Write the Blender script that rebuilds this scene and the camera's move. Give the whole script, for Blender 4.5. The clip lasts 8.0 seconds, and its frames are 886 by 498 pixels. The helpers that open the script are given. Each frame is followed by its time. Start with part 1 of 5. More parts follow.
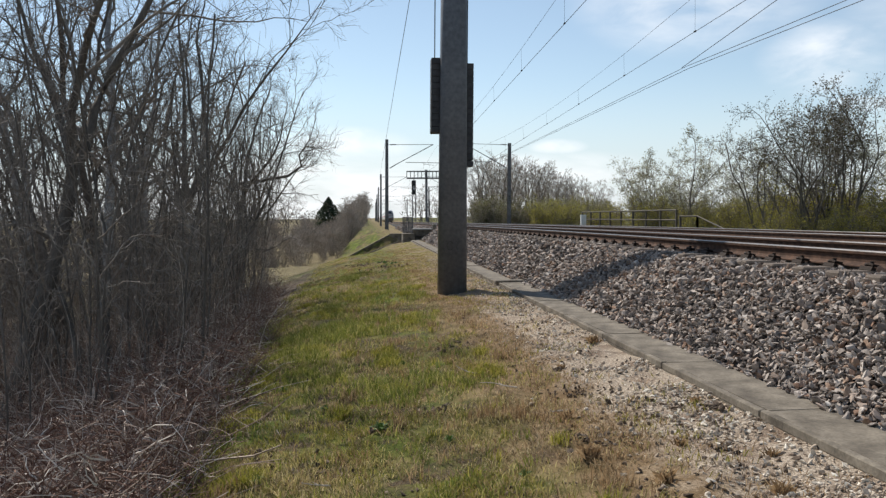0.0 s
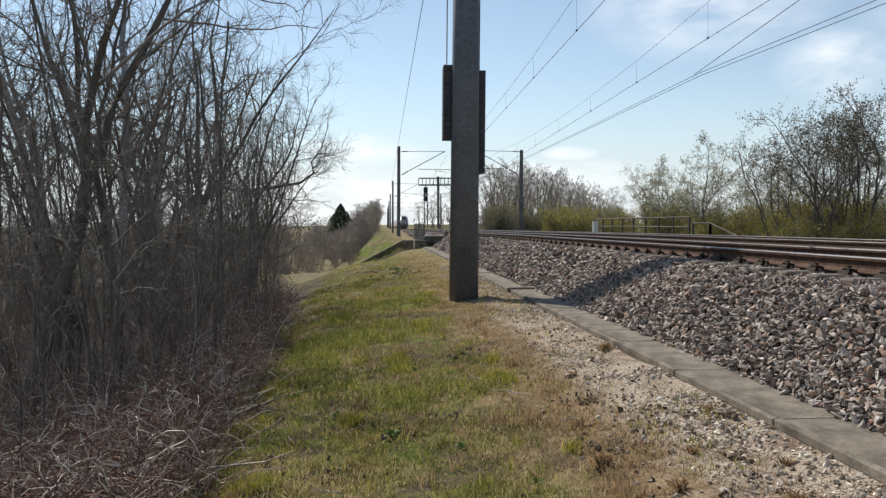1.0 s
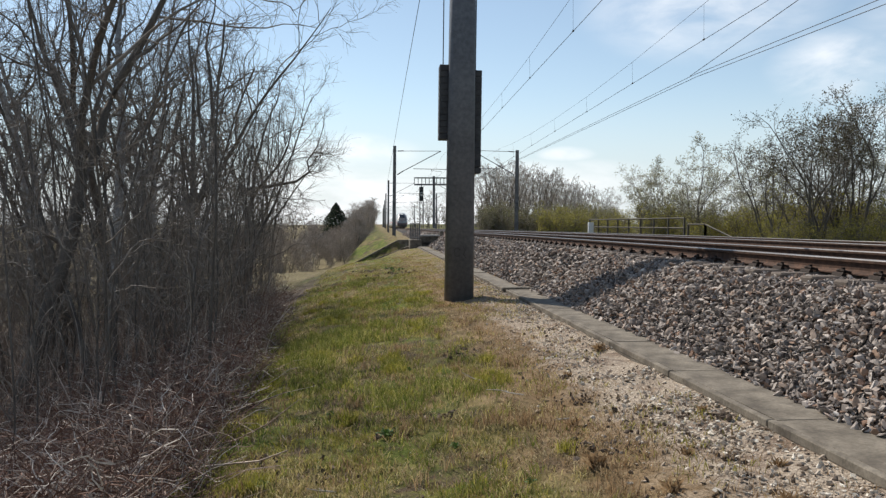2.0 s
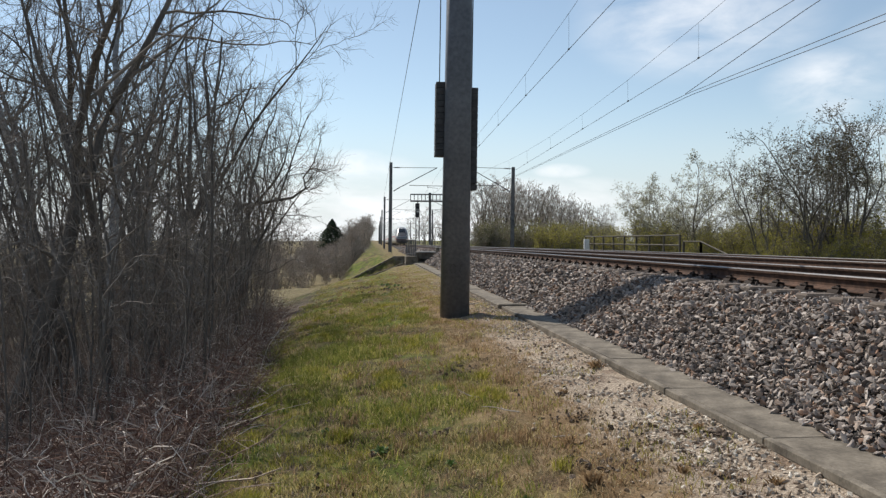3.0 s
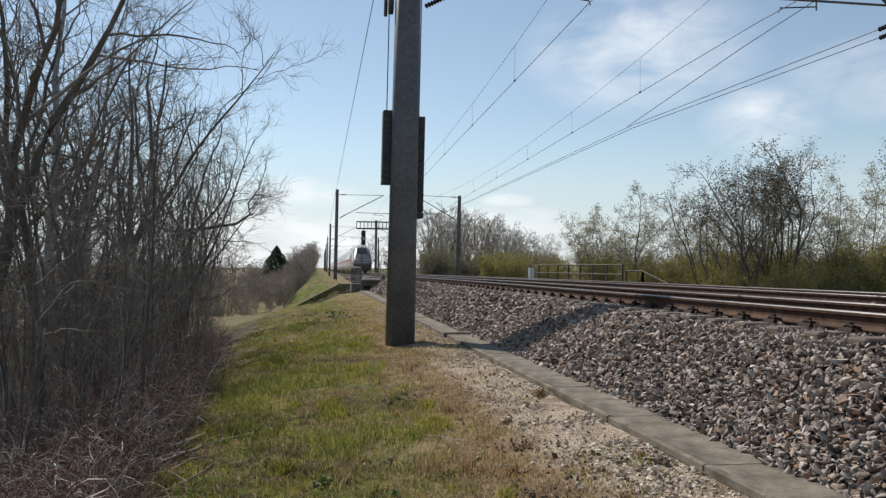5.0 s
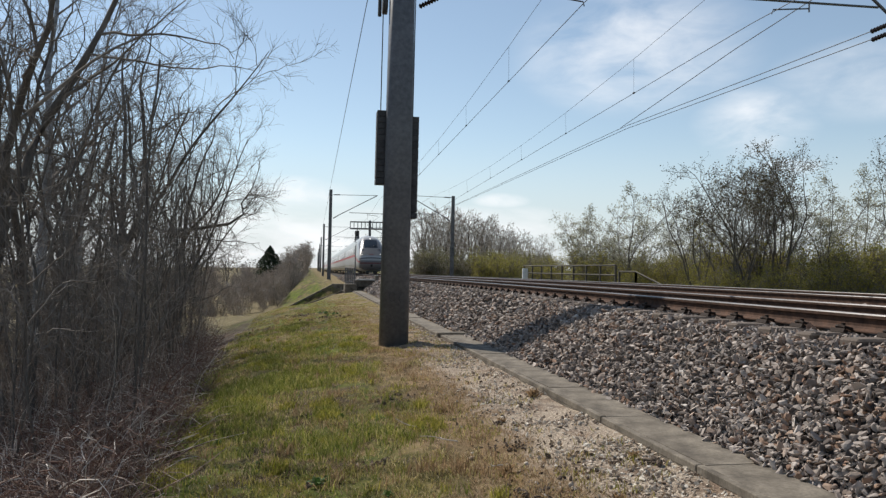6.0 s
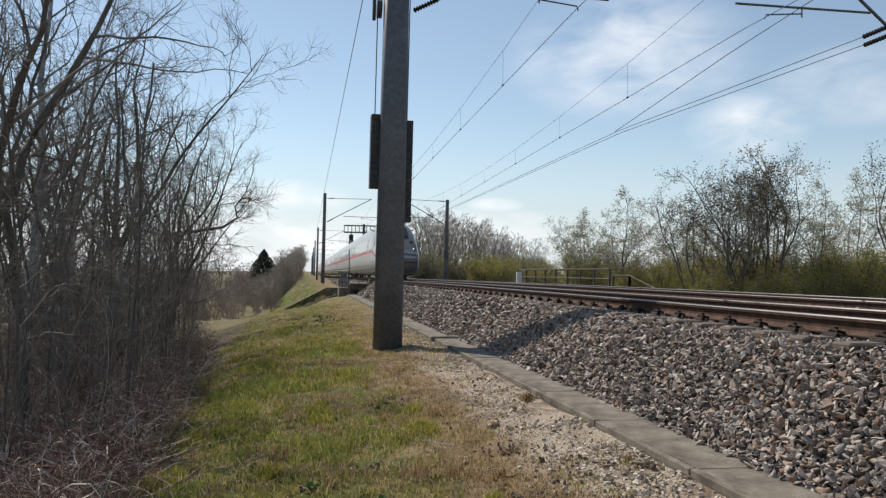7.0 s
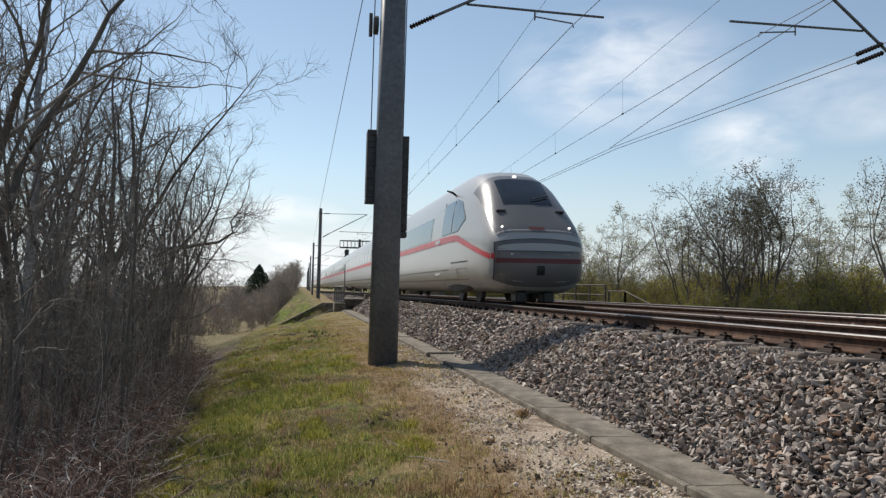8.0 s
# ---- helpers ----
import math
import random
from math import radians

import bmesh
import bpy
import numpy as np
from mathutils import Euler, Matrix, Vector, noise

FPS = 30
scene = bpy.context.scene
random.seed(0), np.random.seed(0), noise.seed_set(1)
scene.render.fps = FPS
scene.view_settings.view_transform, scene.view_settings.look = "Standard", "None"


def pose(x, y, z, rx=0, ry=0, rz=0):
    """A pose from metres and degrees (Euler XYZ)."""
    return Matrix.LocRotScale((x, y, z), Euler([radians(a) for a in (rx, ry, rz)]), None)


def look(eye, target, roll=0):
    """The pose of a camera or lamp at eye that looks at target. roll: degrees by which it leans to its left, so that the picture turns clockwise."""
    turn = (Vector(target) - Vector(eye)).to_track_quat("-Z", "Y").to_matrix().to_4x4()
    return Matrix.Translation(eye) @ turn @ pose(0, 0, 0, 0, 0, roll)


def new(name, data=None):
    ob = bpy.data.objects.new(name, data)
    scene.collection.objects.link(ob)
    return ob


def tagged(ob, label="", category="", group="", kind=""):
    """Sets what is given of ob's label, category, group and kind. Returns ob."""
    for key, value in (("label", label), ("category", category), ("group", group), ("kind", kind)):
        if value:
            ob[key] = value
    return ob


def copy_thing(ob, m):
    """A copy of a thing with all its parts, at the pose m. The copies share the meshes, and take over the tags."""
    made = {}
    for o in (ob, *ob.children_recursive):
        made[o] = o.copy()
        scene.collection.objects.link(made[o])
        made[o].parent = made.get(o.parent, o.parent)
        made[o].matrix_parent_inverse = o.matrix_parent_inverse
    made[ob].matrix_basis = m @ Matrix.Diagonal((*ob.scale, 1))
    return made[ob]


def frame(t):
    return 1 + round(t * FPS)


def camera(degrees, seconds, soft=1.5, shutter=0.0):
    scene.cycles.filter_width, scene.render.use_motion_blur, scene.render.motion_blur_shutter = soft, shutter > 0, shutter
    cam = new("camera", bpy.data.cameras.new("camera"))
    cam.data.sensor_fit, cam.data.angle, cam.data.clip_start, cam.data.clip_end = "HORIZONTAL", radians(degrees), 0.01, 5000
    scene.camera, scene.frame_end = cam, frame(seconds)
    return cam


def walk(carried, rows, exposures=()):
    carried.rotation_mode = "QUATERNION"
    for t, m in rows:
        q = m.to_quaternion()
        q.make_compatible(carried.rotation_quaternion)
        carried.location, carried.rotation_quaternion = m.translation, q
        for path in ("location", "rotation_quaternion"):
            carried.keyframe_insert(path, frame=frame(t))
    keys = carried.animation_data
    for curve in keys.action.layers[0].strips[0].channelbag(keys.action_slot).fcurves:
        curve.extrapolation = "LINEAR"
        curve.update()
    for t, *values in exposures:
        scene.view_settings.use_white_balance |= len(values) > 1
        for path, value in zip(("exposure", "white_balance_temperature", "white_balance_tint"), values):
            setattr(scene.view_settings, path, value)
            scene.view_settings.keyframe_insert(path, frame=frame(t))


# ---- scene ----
cam = camera(57.0, 8.0, soft=1.35)
EYE = (0.0, 0.0, 1.45)
TURNS = [  # seconds, yaw, pitch, roll
    (0.0, -5.386, -2.226, 0.398),
    (0.2, -5.158, -2.010, 0.406),
    (0.5, -4.481, -1.753, 0.418),
    (1.0, -4.558, -1.745, 0.325),
    (1.5, -4.703, -1.789, 0.123),
    (2.9, -5.162, -1.360, -0.077),
    (3.0, -5.156, -0.606, -0.130),
    (3.2, -5.416, 0.535, -0.280),
    (3.3, -5.561, 1.048, -0.355),
    (3.5, -6.276, 1.596, -0.505),
    (3.7, -7.773, 1.566, -0.552),
    (4.0, -8.249, 1.501, -0.623),
    (4.2, -8.467, 1.389, -0.598),
    (4.5, -8.695, 1.377, -0.560),
    (6.0, -9.395, 1.402, -0.642),
    (6.5, -9.621, 1.527, -0.656),
    (7.0, -9.814, 1.670, -0.694),
    (7.3, -9.894, 1.809, -0.762),
    (7.5, -9.930, 2.404, -0.806),
    (8.0, -10.121, 2.760, -0.800),
]
walk(cam, [(t, pose(*EYE, 90 + pitch, roll, yaw)) for t, yaw, pitch, roll in TURNS],
     exposures=((0.0, 0.05), (1.5, 0.05), (3.4, -0.06), (4.0, -0.1), (8.0, -0.04)))

# ---------------------------------------------------------------- world and sun
SUN_AZ, SUN_EL = radians(-31.0), radians(48.0)      # ahead and to the left of the line
sun_dir = Vector((math.sin(SUN_AZ) * math.cos(SUN_EL), math.cos(SUN_AZ) * math.cos(SUN_EL), math.sin(SUN_EL)))
scene.view_settings.exposure = 0.0
world = bpy.data.worlds.new("world")
scene.world = world
world.use_nodes = True


def build_world():
    nt = world.node_tree
    nt.nodes.clear()
    N, L = nt.nodes.new, nt.links.new
    out, bg = N("ShaderNodeOutputWorld"), N("ShaderNodeBackground")
    sky = N("ShaderNodeTexSky")
    sky.sky_type, sky.sun_disc = "NISHITA", False
    sky.sun_elevation, sky.sun_rotation = SUN_EL, SUN_AZ
    sky.air_density, sky.dust_density, sky.ozone_density = 1.0, 0.15, 1.0
    bg.inputs["Strength"].default_value = 0.118
    geo = N("ShaderNodeTexCoord")
    # thin clouds: streaky noise kept to a few soft ovals of the sky
    mp = N("ShaderNodeMapping")
    mp.inputs["Scale"].default_value = (5.0, 5.0, 13.0)
    mp.inputs["Rotation"].default_value = (0.1, 0.25, 0.0)
    noi = N("ShaderNodeTexNoise")
    noi.inputs["Scale"].default_value = 2.1
    noi.inputs["Detail"].default_value = 7.0
    noi.inputs["Roughness"].default_value = 0.55
    noi.inputs["Distortion"].default_value = 0.3
    L(geo.outputs["Generated"], mp.inputs["Vector"])
    L(mp.outputs["Vector"], noi.inputs["Vector"])
    total = None
    # azimuth to the right of the line, elevation, half widths (degrees), strength
    for az, el, wa, we, k in CLOUDS:
        d = Vector((math.sin(radians(az)) * math.cos(radians(el)), math.cos(radians(az)) * math.cos(radians(el)), math.sin(radians(el))))
        right = Vector((d.y, -d.x, 0)).normalized()
        up = right.cross(d)
        parts_sum = []
        for axis, w in ((right, wa), (up, we)):
            sub = N("ShaderNodeVectorMath")
            sub.operation = "SUBTRACT"
            L(geo.outputs["Generated"], sub.inputs[0])
            sub.inputs[1].default_value = d
            dot = N("ShaderNodeVectorMath")
            dot.operation = "DOT_PRODUCT"
            L(sub.outputs[0], dot.inputs[0])
            dot.inputs[1].default_value = axis / math.sin(radians(w))
            sq = N("ShaderNodeMath")
            sq.operation = "MULTIPLY"
            L(dot.outputs["Value"], sq.inputs[0])
            L(dot.outputs["Value"], sq.inputs[1])
            parts_sum.append(sq)
        add = N("ShaderNodeMath")
        add.operation = "ADD"
        L(parts_sum[0].outputs[0], add.inputs[0])
        L(parts_sum[1].outputs[0], add.inputs[1])
        mr = N("ShaderNodeMapRange")
        mr.interpolation_type = "SMOOTHSTEP"
        L(add.outputs[0], mr.inputs["Value"])
        mr.inputs["From Min"].default_value, mr.inputs["From Max"].default_value = 0.0, 1.0
        mr.inputs["To Min"].default_value, mr.inputs["To Max"].default_value = k, 0.0
        if total is None:
            total = mr.outputs[0]
        else:
            mx = N("ShaderNodeMath")
            mx.operation = "MAXIMUM"
            L(total, mx.inputs[0])
            L(mr.outputs[0], mx.inputs[1])
            total = mx.outputs[0]
    nr = N("ShaderNodeMapRange")
    L(noi.outputs["Fac"], nr.inputs["Value"])
    nr.inputs["From Min"].default_value, nr.inputs["From Max"].default_value = 0.32, 0.84
    mul = N("ShaderNodeMath")
    mul.operation = "MULTIPLY"
    L(nr.outputs[0], mul.inputs[0])
    L(total, mul.inputs[1])
    mix = N("ShaderNodeMix")
    mix.data_type = "RGBA"
    L(mul.outputs[0], mix.inputs["Factor"])
    sepz = N("ShaderNodeSeparateXYZ")
    L(geo.outputs["Generated"], sepz.inputs[0])
    low = N("ShaderNodeMapRange")
    low.interpolation_type = "SMOOTHSTEP"
    L(sepz.outputs[2], low.inputs["Value"])
    low.inputs["From Min"].default_value, low.inputs["From Max"].default_value = 0.0, 0.17
    low.inputs["To Min"].default_value, low.inputs["To Max"].default_value = 0.8, 0.0
    haze = N("ShaderNodeMix")
    haze.data_type = "RGBA"
    hsv = N("ShaderNodeHueSaturation")
    hsv.inputs["Hue"].default_value = 0.494
    hsv.inputs["Saturation"].default_value = 0.87
    L(sky.outputs[0], hsv.inputs["Color"])
    L(low.outputs[0], haze.inputs["Factor"])
    L(hsv.outputs[0], haze.inputs["A"])
    haze.inputs["B"].default_value = (5.6, 6.3, 7.0, 1)
    L(haze.outputs["Result"], mix.inputs["A"])
    mix.inputs["B"].default_value = (9.5, 9.6, 9.8, 1)
    L(mix.outputs["Result"], bg.inputs["Color"])
    L(bg.outputs[0], out.inputs["Surface"])


CLOUDS = [(22.5, 14.8, 9.0, 4.8, 0.85), (30.3, 9.8, 4.4, 2.8, 0.95), (32.3, 6.8, 2.4, 0.75, 1.0), (13.4, 4.8, 2.3, 0.65, 1.1),
          (-1.4, 5.0, 5.5, 1.5, 1.1), (13.0, 3.2, 8.0, 1.5, 1.0), (37.0, 12.0, 7.0, 3.0, 0.5), (-4.0, 1.5, 26.0, 3.4, 1.4)]
build_world()
sun = new("sun", bpy.data.lights.new("sun", "SUN"))
sun.data.energy, sun.data.angle, sun.data.color = 5.0, radians(0.53), (1.0, 0.94, 0.85)
sun.matrix_world = look(sun_dir * 50, (0, 0, 0))


# ---------------------------------------------------------------- helpers for meshes and materials
def mesh_of(name, verts, faces, mats=(), smooth=False):
    me = bpy.data.meshes.new(name)
    me.from_pydata(verts, [], faces)
    for m in mats if isinstance(mats, (list, tuple)) else (mats,):
        me.materials.append(m)
    if smooth:
        me.polygons.foreach_set("use_smooth", [True] * len(me.polygons))
    me.update()
    return me


def part(name, data, material, parent, label="", at=None, smooth=False):
    """One mesh object under a thing; data: a bmesh, a mesh, or (verts, faces)."""
    if isinstance(data, tuple):
        me = mesh_of(name, data[0], data[1], material, smooth)
    elif isinstance(data, bpy.types.Mesh):
        me = data
    else:
        me = bpy.data.meshes.new(name)
        data.to_mesh(me)
        data.free()
        me.materials.append(material)
        if smooth:
            me.polygons.foreach_set("use_smooth", [True] * len(me.polygons))
    ob = new(name, me)
    ob.parent = parent
    if at is not None:
        ob.matrix_basis = at
    if label:
        ob["label"] = label
    return ob


def thing(name, label, category, group="", kind="", at=None):
    ob = new(name)
    ob.empty_display_size = 0.2
    if at is not None:
        ob.matrix_basis = at
    return tagged(ob, label, category, group, kind)


def box_bm(bm, x0, x1, y0, y1, z0, z1, m=None, bevel=0.0):
    vs = [bm.verts.new((x, y, z)) for x, y, z in ((x0, y0, z0), (x1, y0, z0), (x1, y1, z0), (x0, y1, z0),
                                                  (x0, y0, z1), (x1, y0, z1), (x1, y1, z1), (x0, y1, z1))]
    fs = [bm.faces.new([vs[i] for i in q]) for q in ((3, 2, 1, 0), (4, 5, 6, 7), (0, 1, 5, 4), (1, 2, 6, 5), (2, 3, 7, 6), (3, 0, 4, 7))]
    if bevel:
        es = {e for f in fs for e in f.edges}
        bmesh.ops.bevel(bm, geom=list(es), offset=bevel, segments=1, affect="EDGES", profile=0.5)
    if m is not None:
        bmesh.ops.transform(bm, matrix=m, verts=vs if not bevel else bm.verts[:])
    return bm


def box(x0, x1, y0, y1, z0, z1, bevel=0.0):
    return box_bm(bmesh.new(), x0, x1, y0, y1, z0, z1, bevel=bevel)


def tube(pts, radii, sides=6, cap=True):
    """Verts and faces of a tapered tube along points."""
    V, F = [], []
    n = len(pts)
    for i, (p, r) in enumerate(zip(pts, radii)):
        p = Vector(p)
        d = (Vector(pts[min(i + 1, n - 1)]) - Vector(pts[max(i - 1, 0)])).normalized()
        a = d.cross(Vector((0.31, 0.17, 1.0)) if abs(d.z) < 0.9 else Vector((1, 0.2, 0))).normalized()
        b = d.cross(a)
        for k in range(sides):
            t = 2 * math.pi * k / sides
            V.append(tuple(p + (a * math.cos(t) + b * math.sin(t)) * r))
    for i in range(n - 1):
        for k in range(sides):
            k2 = (k + 1) % sides
            F.append((i * sides + k, i * sides + k2, (i + 1) * sides + k2, (i + 1) * sides + k))
    if cap:
        F.append(tuple(range(sides - 1, -1, -1)))
        F.append(tuple((n - 1) * sides + k for k in range(sides)))
    return V, F


def joined(*bits):
    V, F = [], []
    for v, f in bits:
        o = len(V)
        V += v
        F += [tuple(i + o for i in q) for q in f]
    return V, F


def material(name, rough=0.8, metal=0.0, spec=0.4):
    m = bpy.data.materials.new(name)
    m.use_nodes = True
    b = m.node_tree.nodes["Principled BSDF"]
    b.inputs["Roughness"].default_value = rough
    b.inputs["Metallic"].default_value = metal
    b.inputs["Specular IOR Level"].default_value = spec
    return m, m.node_tree, b


def ramp_node(nt, stops, fac):
    r = nt.nodes.new("ShaderNodeValToRGB")
    els = r.color_ramp.elements
    while len(els) < len(stops):
        els.new(0.5)
    for e, (p, c) in zip(els, stops):
        e.position, e.color = p, (*c, 1)
    nt.links.new(fac, r.inputs["Fac"])
    return r.outputs["Color"]


def noise_node(nt, scale, detail=5.0, rough=0.55, stretch=None, coord="Object"):
    tc = nt.nodes.new("ShaderNodeTexCoord")
    n = nt.nodes.new("ShaderNodeTexNoise")
    n.inputs["Scale"].default_value, n.inputs["Detail"].default_value, n.inputs["Roughness"].default_value = scale, detail, rough
    if stretch:
        mp = nt.nodes.new("ShaderNodeMapping")
        mp.inputs["Scale"].default_value = stretch
        nt.links.new(tc.outputs[coord], mp.inputs["Vector"])
        nt.links.new(mp.outputs["Vector"], n.inputs["Vector"])
    else:
        nt.links.new(tc.outputs[coord], n.inputs["Vector"])
    return n.outputs["Fac"]


def mix_rgb(nt, fac, a, b, blend="MIX"):
    m = nt.nodes.new("ShaderNodeMix")
    m.data_type, m.blend_type = "RGBA", blend
    for sock, v in (("Factor", fac), ("A", a), ("B", b)):
        if isinstance(v, (int, float)):
            m.inputs[sock].default_value = v
        elif isinstance(v, tuple):
            m.inputs[sock].default_value = (*v, 1)
        else:
            nt.links.new(v, m.inputs[sock])
    return m.outputs["Result"]


def bump_node(nt, b, height, strength=0.4, dist=0.01):
    n = nt.nodes.new("ShaderNodeBump")
    n.inputs["Strength"].default_value, n.inputs["Distance"].default_value = strength, dist
    nt.links.new(height, n.inputs["Height"])
    nt.links.new(n.outputs["Normal"], b.inputs["Normal"])


def spotted(name, dark, light, scale=6.0, rough=0.8, metal=0.0, fine=60.0, bump=0.3, dist=0.004, stretch=None, spec=0.35):
    """Two-scale mottled surface."""
    m, nt, b = material(name, rough, metal, spec)
    big, small = noise_node(nt, scale, 4.0, 0.6, stretch), noise_node(nt, fine, 3.0, 0.6, stretch)
    c = ramp_node(nt, [(0.3, dark), (0.7, light)], big)
    g = ramp_node(nt, [(0.3, (0.72, 0.72, 0.72)), (0.7, (1.15, 1.15, 1.15))], small)
    nt.links.new(mix_rgb(nt, 1.0, c, g, "MULTIPLY"), b.inputs["Base Color"])
    bump_node(nt, b, small, bump, dist)
    return m


def island(name, stops, rough=0.85, grain=40.0, per_object=False, spec=0.3, patch=None, thin=0.0):
    """A colour for each loose piece, with grain; patch: a second set of stops laid on by a wide noise."""
    m, nt, b = material(name, rough, 0.0, spec)
    if per_object:
        fac = nt.nodes.new("ShaderNodeObjectInfo").outputs["Random"]
    else:
        fac = nt.nodes.new("ShaderNodeNewGeometry").outputs["Random Per Island"]
    c = ramp_node(nt, stops, fac)
    if patch:
        c2 = ramp_node(nt, patch[0], fac)
        w = noise_node(nt, patch[1], 3.0, 0.5)
        f = ramp_node(nt, [(patch[2], (0, 0, 0)), (patch[3], (1, 1, 1))], w)
        c = mix_rgb(nt, f, c, c2)
    g = ramp_node(nt, [(0.3, (0.7, 0.7, 0.7)), (0.7, (1.2, 1.2, 1.2))], noise_node(nt, grain, 3.0))
    col = mix_rgb(nt, 1.0, c, g, "MULTIPLY")
    nt.links.new(col, b.inputs["Base Color"])
    if thin:
        tr, mx = nt.nodes.new("ShaderNodeBsdfTranslucent"), nt.nodes.new("ShaderNodeMixShader")
        nt.links.new(col, tr.inputs["Color"])
        mx.inputs["Fac"].default_value = thin
        nt.links.new(b.outputs[0], mx.inputs[1])
        nt.links.new(tr.outputs[0], mx.inputs[2])
        nt.links.new(mx.outputs[0], nt.nodes["Material Output"].inputs["Surface"])
    return m


# ---------------------------------------------------------------- materials
def ground_material():
    m, nt, b = material("grass_ground", 0.95, 0.0, 0.15)
    pos = nt.nodes.new("ShaderNodeNewGeometry").outputs["Position"]
    sep = nt.nodes.new("ShaderNodeSeparateXYZ")
    nt.links.new(pos, sep.inputs[0])
    wide, mid, fine = noise_node(nt, 0.55, 5.0, 0.6), noise_node(nt, 3.5, 5.0, 0.65), noise_node(nt, 45.0, 4.0, 0.7)
    grass = ramp_node(nt, [(0.3, (0.05, 0.045, 0.022)), (0.45, (0.13, 0.12, 0.038)), (0.58, (0.22, 0.165, 0.075)), (0.75, (0.3, 0.225, 0.12))], mid)
    green = ramp_node(nt, [(0.35, (0.055, 0.08, 0.012)), (0.6, (0.15, 0.18, 0.026))], mid)
    w = ramp_node(nt, [(0.42, (0, 0, 0)), (0.58, (1, 1, 1))], wide)
    grass = mix_rgb(nt, w, grass, green)
    soil = ramp_node(nt, [(0.3, (0.045, 0.033, 0.022)), (0.7, (0.14, 0.1, 0.066))], fine)
    grass = mix_rgb(nt, ramp_node(nt, [(0.5, (0, 0, 0)), (0.6, (0.95, 0.95, 0.95))], noise_node(nt, 1.9, 6.0, 0.7)), grass, soil)
    straw = ramp_node(nt, [(0.3, (0.16, 0.10, 0.05)), (0.6, (0.30, 0.21, 0.12))], mid)
    gravel = ramp_node(nt, [(0.25, (0.17, 0.125, 0.09)), (0.5, (0.42, 0.34, 0.26)), (0.75, (0.62, 0.525, 0.415))], fine)
    gravel = mix_rgb(nt, ramp_node(nt, [(0.46, (0, 0, 0)), (0.62, (0.9, 0.9, 0.9))], noise_node(nt, 2.3, 6.0, 0.7)), gravel, ramp_node(nt, [(0.3, (0.12, 0.08, 0.055)), (0.7, (0.27, 0.19, 0.135))], fine))
    litter = ramp_node(nt, [(0.3, (0.06, 0.045, 0.035)), (0.6, (0.15, 0.115, 0.088)), (0.8, (0.24, 0.19, 0.15))], mid)

    def band(x0, x1, wobble):
        a = nt.nodes.new("ShaderNodeMath")
        a.operation = "MULTIPLY_ADD"
        nt.links.new(mid if wobble > 0 else wide, a.inputs[0])
        a.inputs[1].default_value = abs(wobble)
        nt.links.new(sep.outputs[0], a.inputs[2])
        r = nt.nodes.new("ShaderNodeMapRange")
        nt.links.new(a.outputs[0], r.inputs["Value"])
        r.inputs["From Min"].default_value, r.inputs["From Max"].default_value = x0 + abs(wobble) / 2, x1 + abs(wobble) / 2
        return r.outputs[0]

    def along_line(y0, y1, a, b2):
        r = nt.nodes.new("ShaderNodeMapRange")
        r.interpolation_type = "SMOOTHSTEP"
        nt.links.new(sep.outputs[1], r.inputs["Value"])
        for key, v in (("From Min", y0), ("From Max", y1), ("To Min", a), ("To Max", b2)):
            r.inputs[key].default_value = v
        return r.outputs[0]

    def times(p, q):
        a = nt.nodes.new("ShaderNodeMath")
        a.operation = "MULTIPLY"
        nt.links.new(p, a.inputs[0])
        nt.links.new(q, a.inputs[1])
        return a.outputs[0]

    c = mix_rgb(nt, times(band(0.75, 1.5, 1.2), along_line(16, 34, 1.0, 0.5)), grass, straw)
    # the bare gravel gives way to grass past the heavy mast
    c = mix_rgb(nt, times(band(1.75, 2.15, 1.1), along_line(11, 21, 1.0, 0.12)), c, gravel)
    neg = nt.nodes.new("ShaderNodeMath")
    neg.operation = "SUBTRACT"
    neg.inputs[0].default_value = 1.0
    nt.links.new(band(-2.2, -1.5, 0.9), neg.inputs[1])
    fade = nt.nodes.new("ShaderNodeMapRange")
    nt.links.new(sep.outputs[1], fade.inputs["Value"])
    fade.inputs["From Min"].default_value, fade.inputs["From Max"].default_value = 28.0, 37.0
    fade.inputs["To Min"].default_value, fade.inputs["To Max"].default_value = 1.0, 0.25
    both = nt.nodes.new("ShaderNodeMath")
    both.operation = "MULTIPLY"
    nt.links.new(neg.outputs[0], both.inputs[0])
    nt.links.new(fade.outputs[0], both.inputs[1])
    c = mix_rgb(nt, both.outputs[0], c, litter)
    # bleached grass at the open place past the wood
    dry = nt.nodes.new("ShaderNodeMath")
    dry.operation = "MULTIPLY"
    nt.links.new(neg.outputs[0], dry.inputs[0])
    nt.links.new(along_line(34, 42, 0.0, 0.8), dry.inputs[1])
    c = mix_rgb(nt, dry.outputs[0], c, ramp_node(nt, [(0.3, (0.11, 0.085, 0.045)), (0.65, (0.24, 0.19, 0.105))], mid))
    # beyond the railway the ground is rough grass again
    c = mix_rgb(nt, band(13.6, 14.6, 0.8), c, grass)
    nt.links.new(mix_rgb(nt, 1.0, c, ramp_node(nt, [(0.3, (0.6, 0.6, 0.6)), (0.7, (1.25, 1.25, 1.25))], fine), "MULTIPLY"), b.inputs["Base Color"])
    bump_node(nt, b, fine, 0.8, 0.03)
    return m


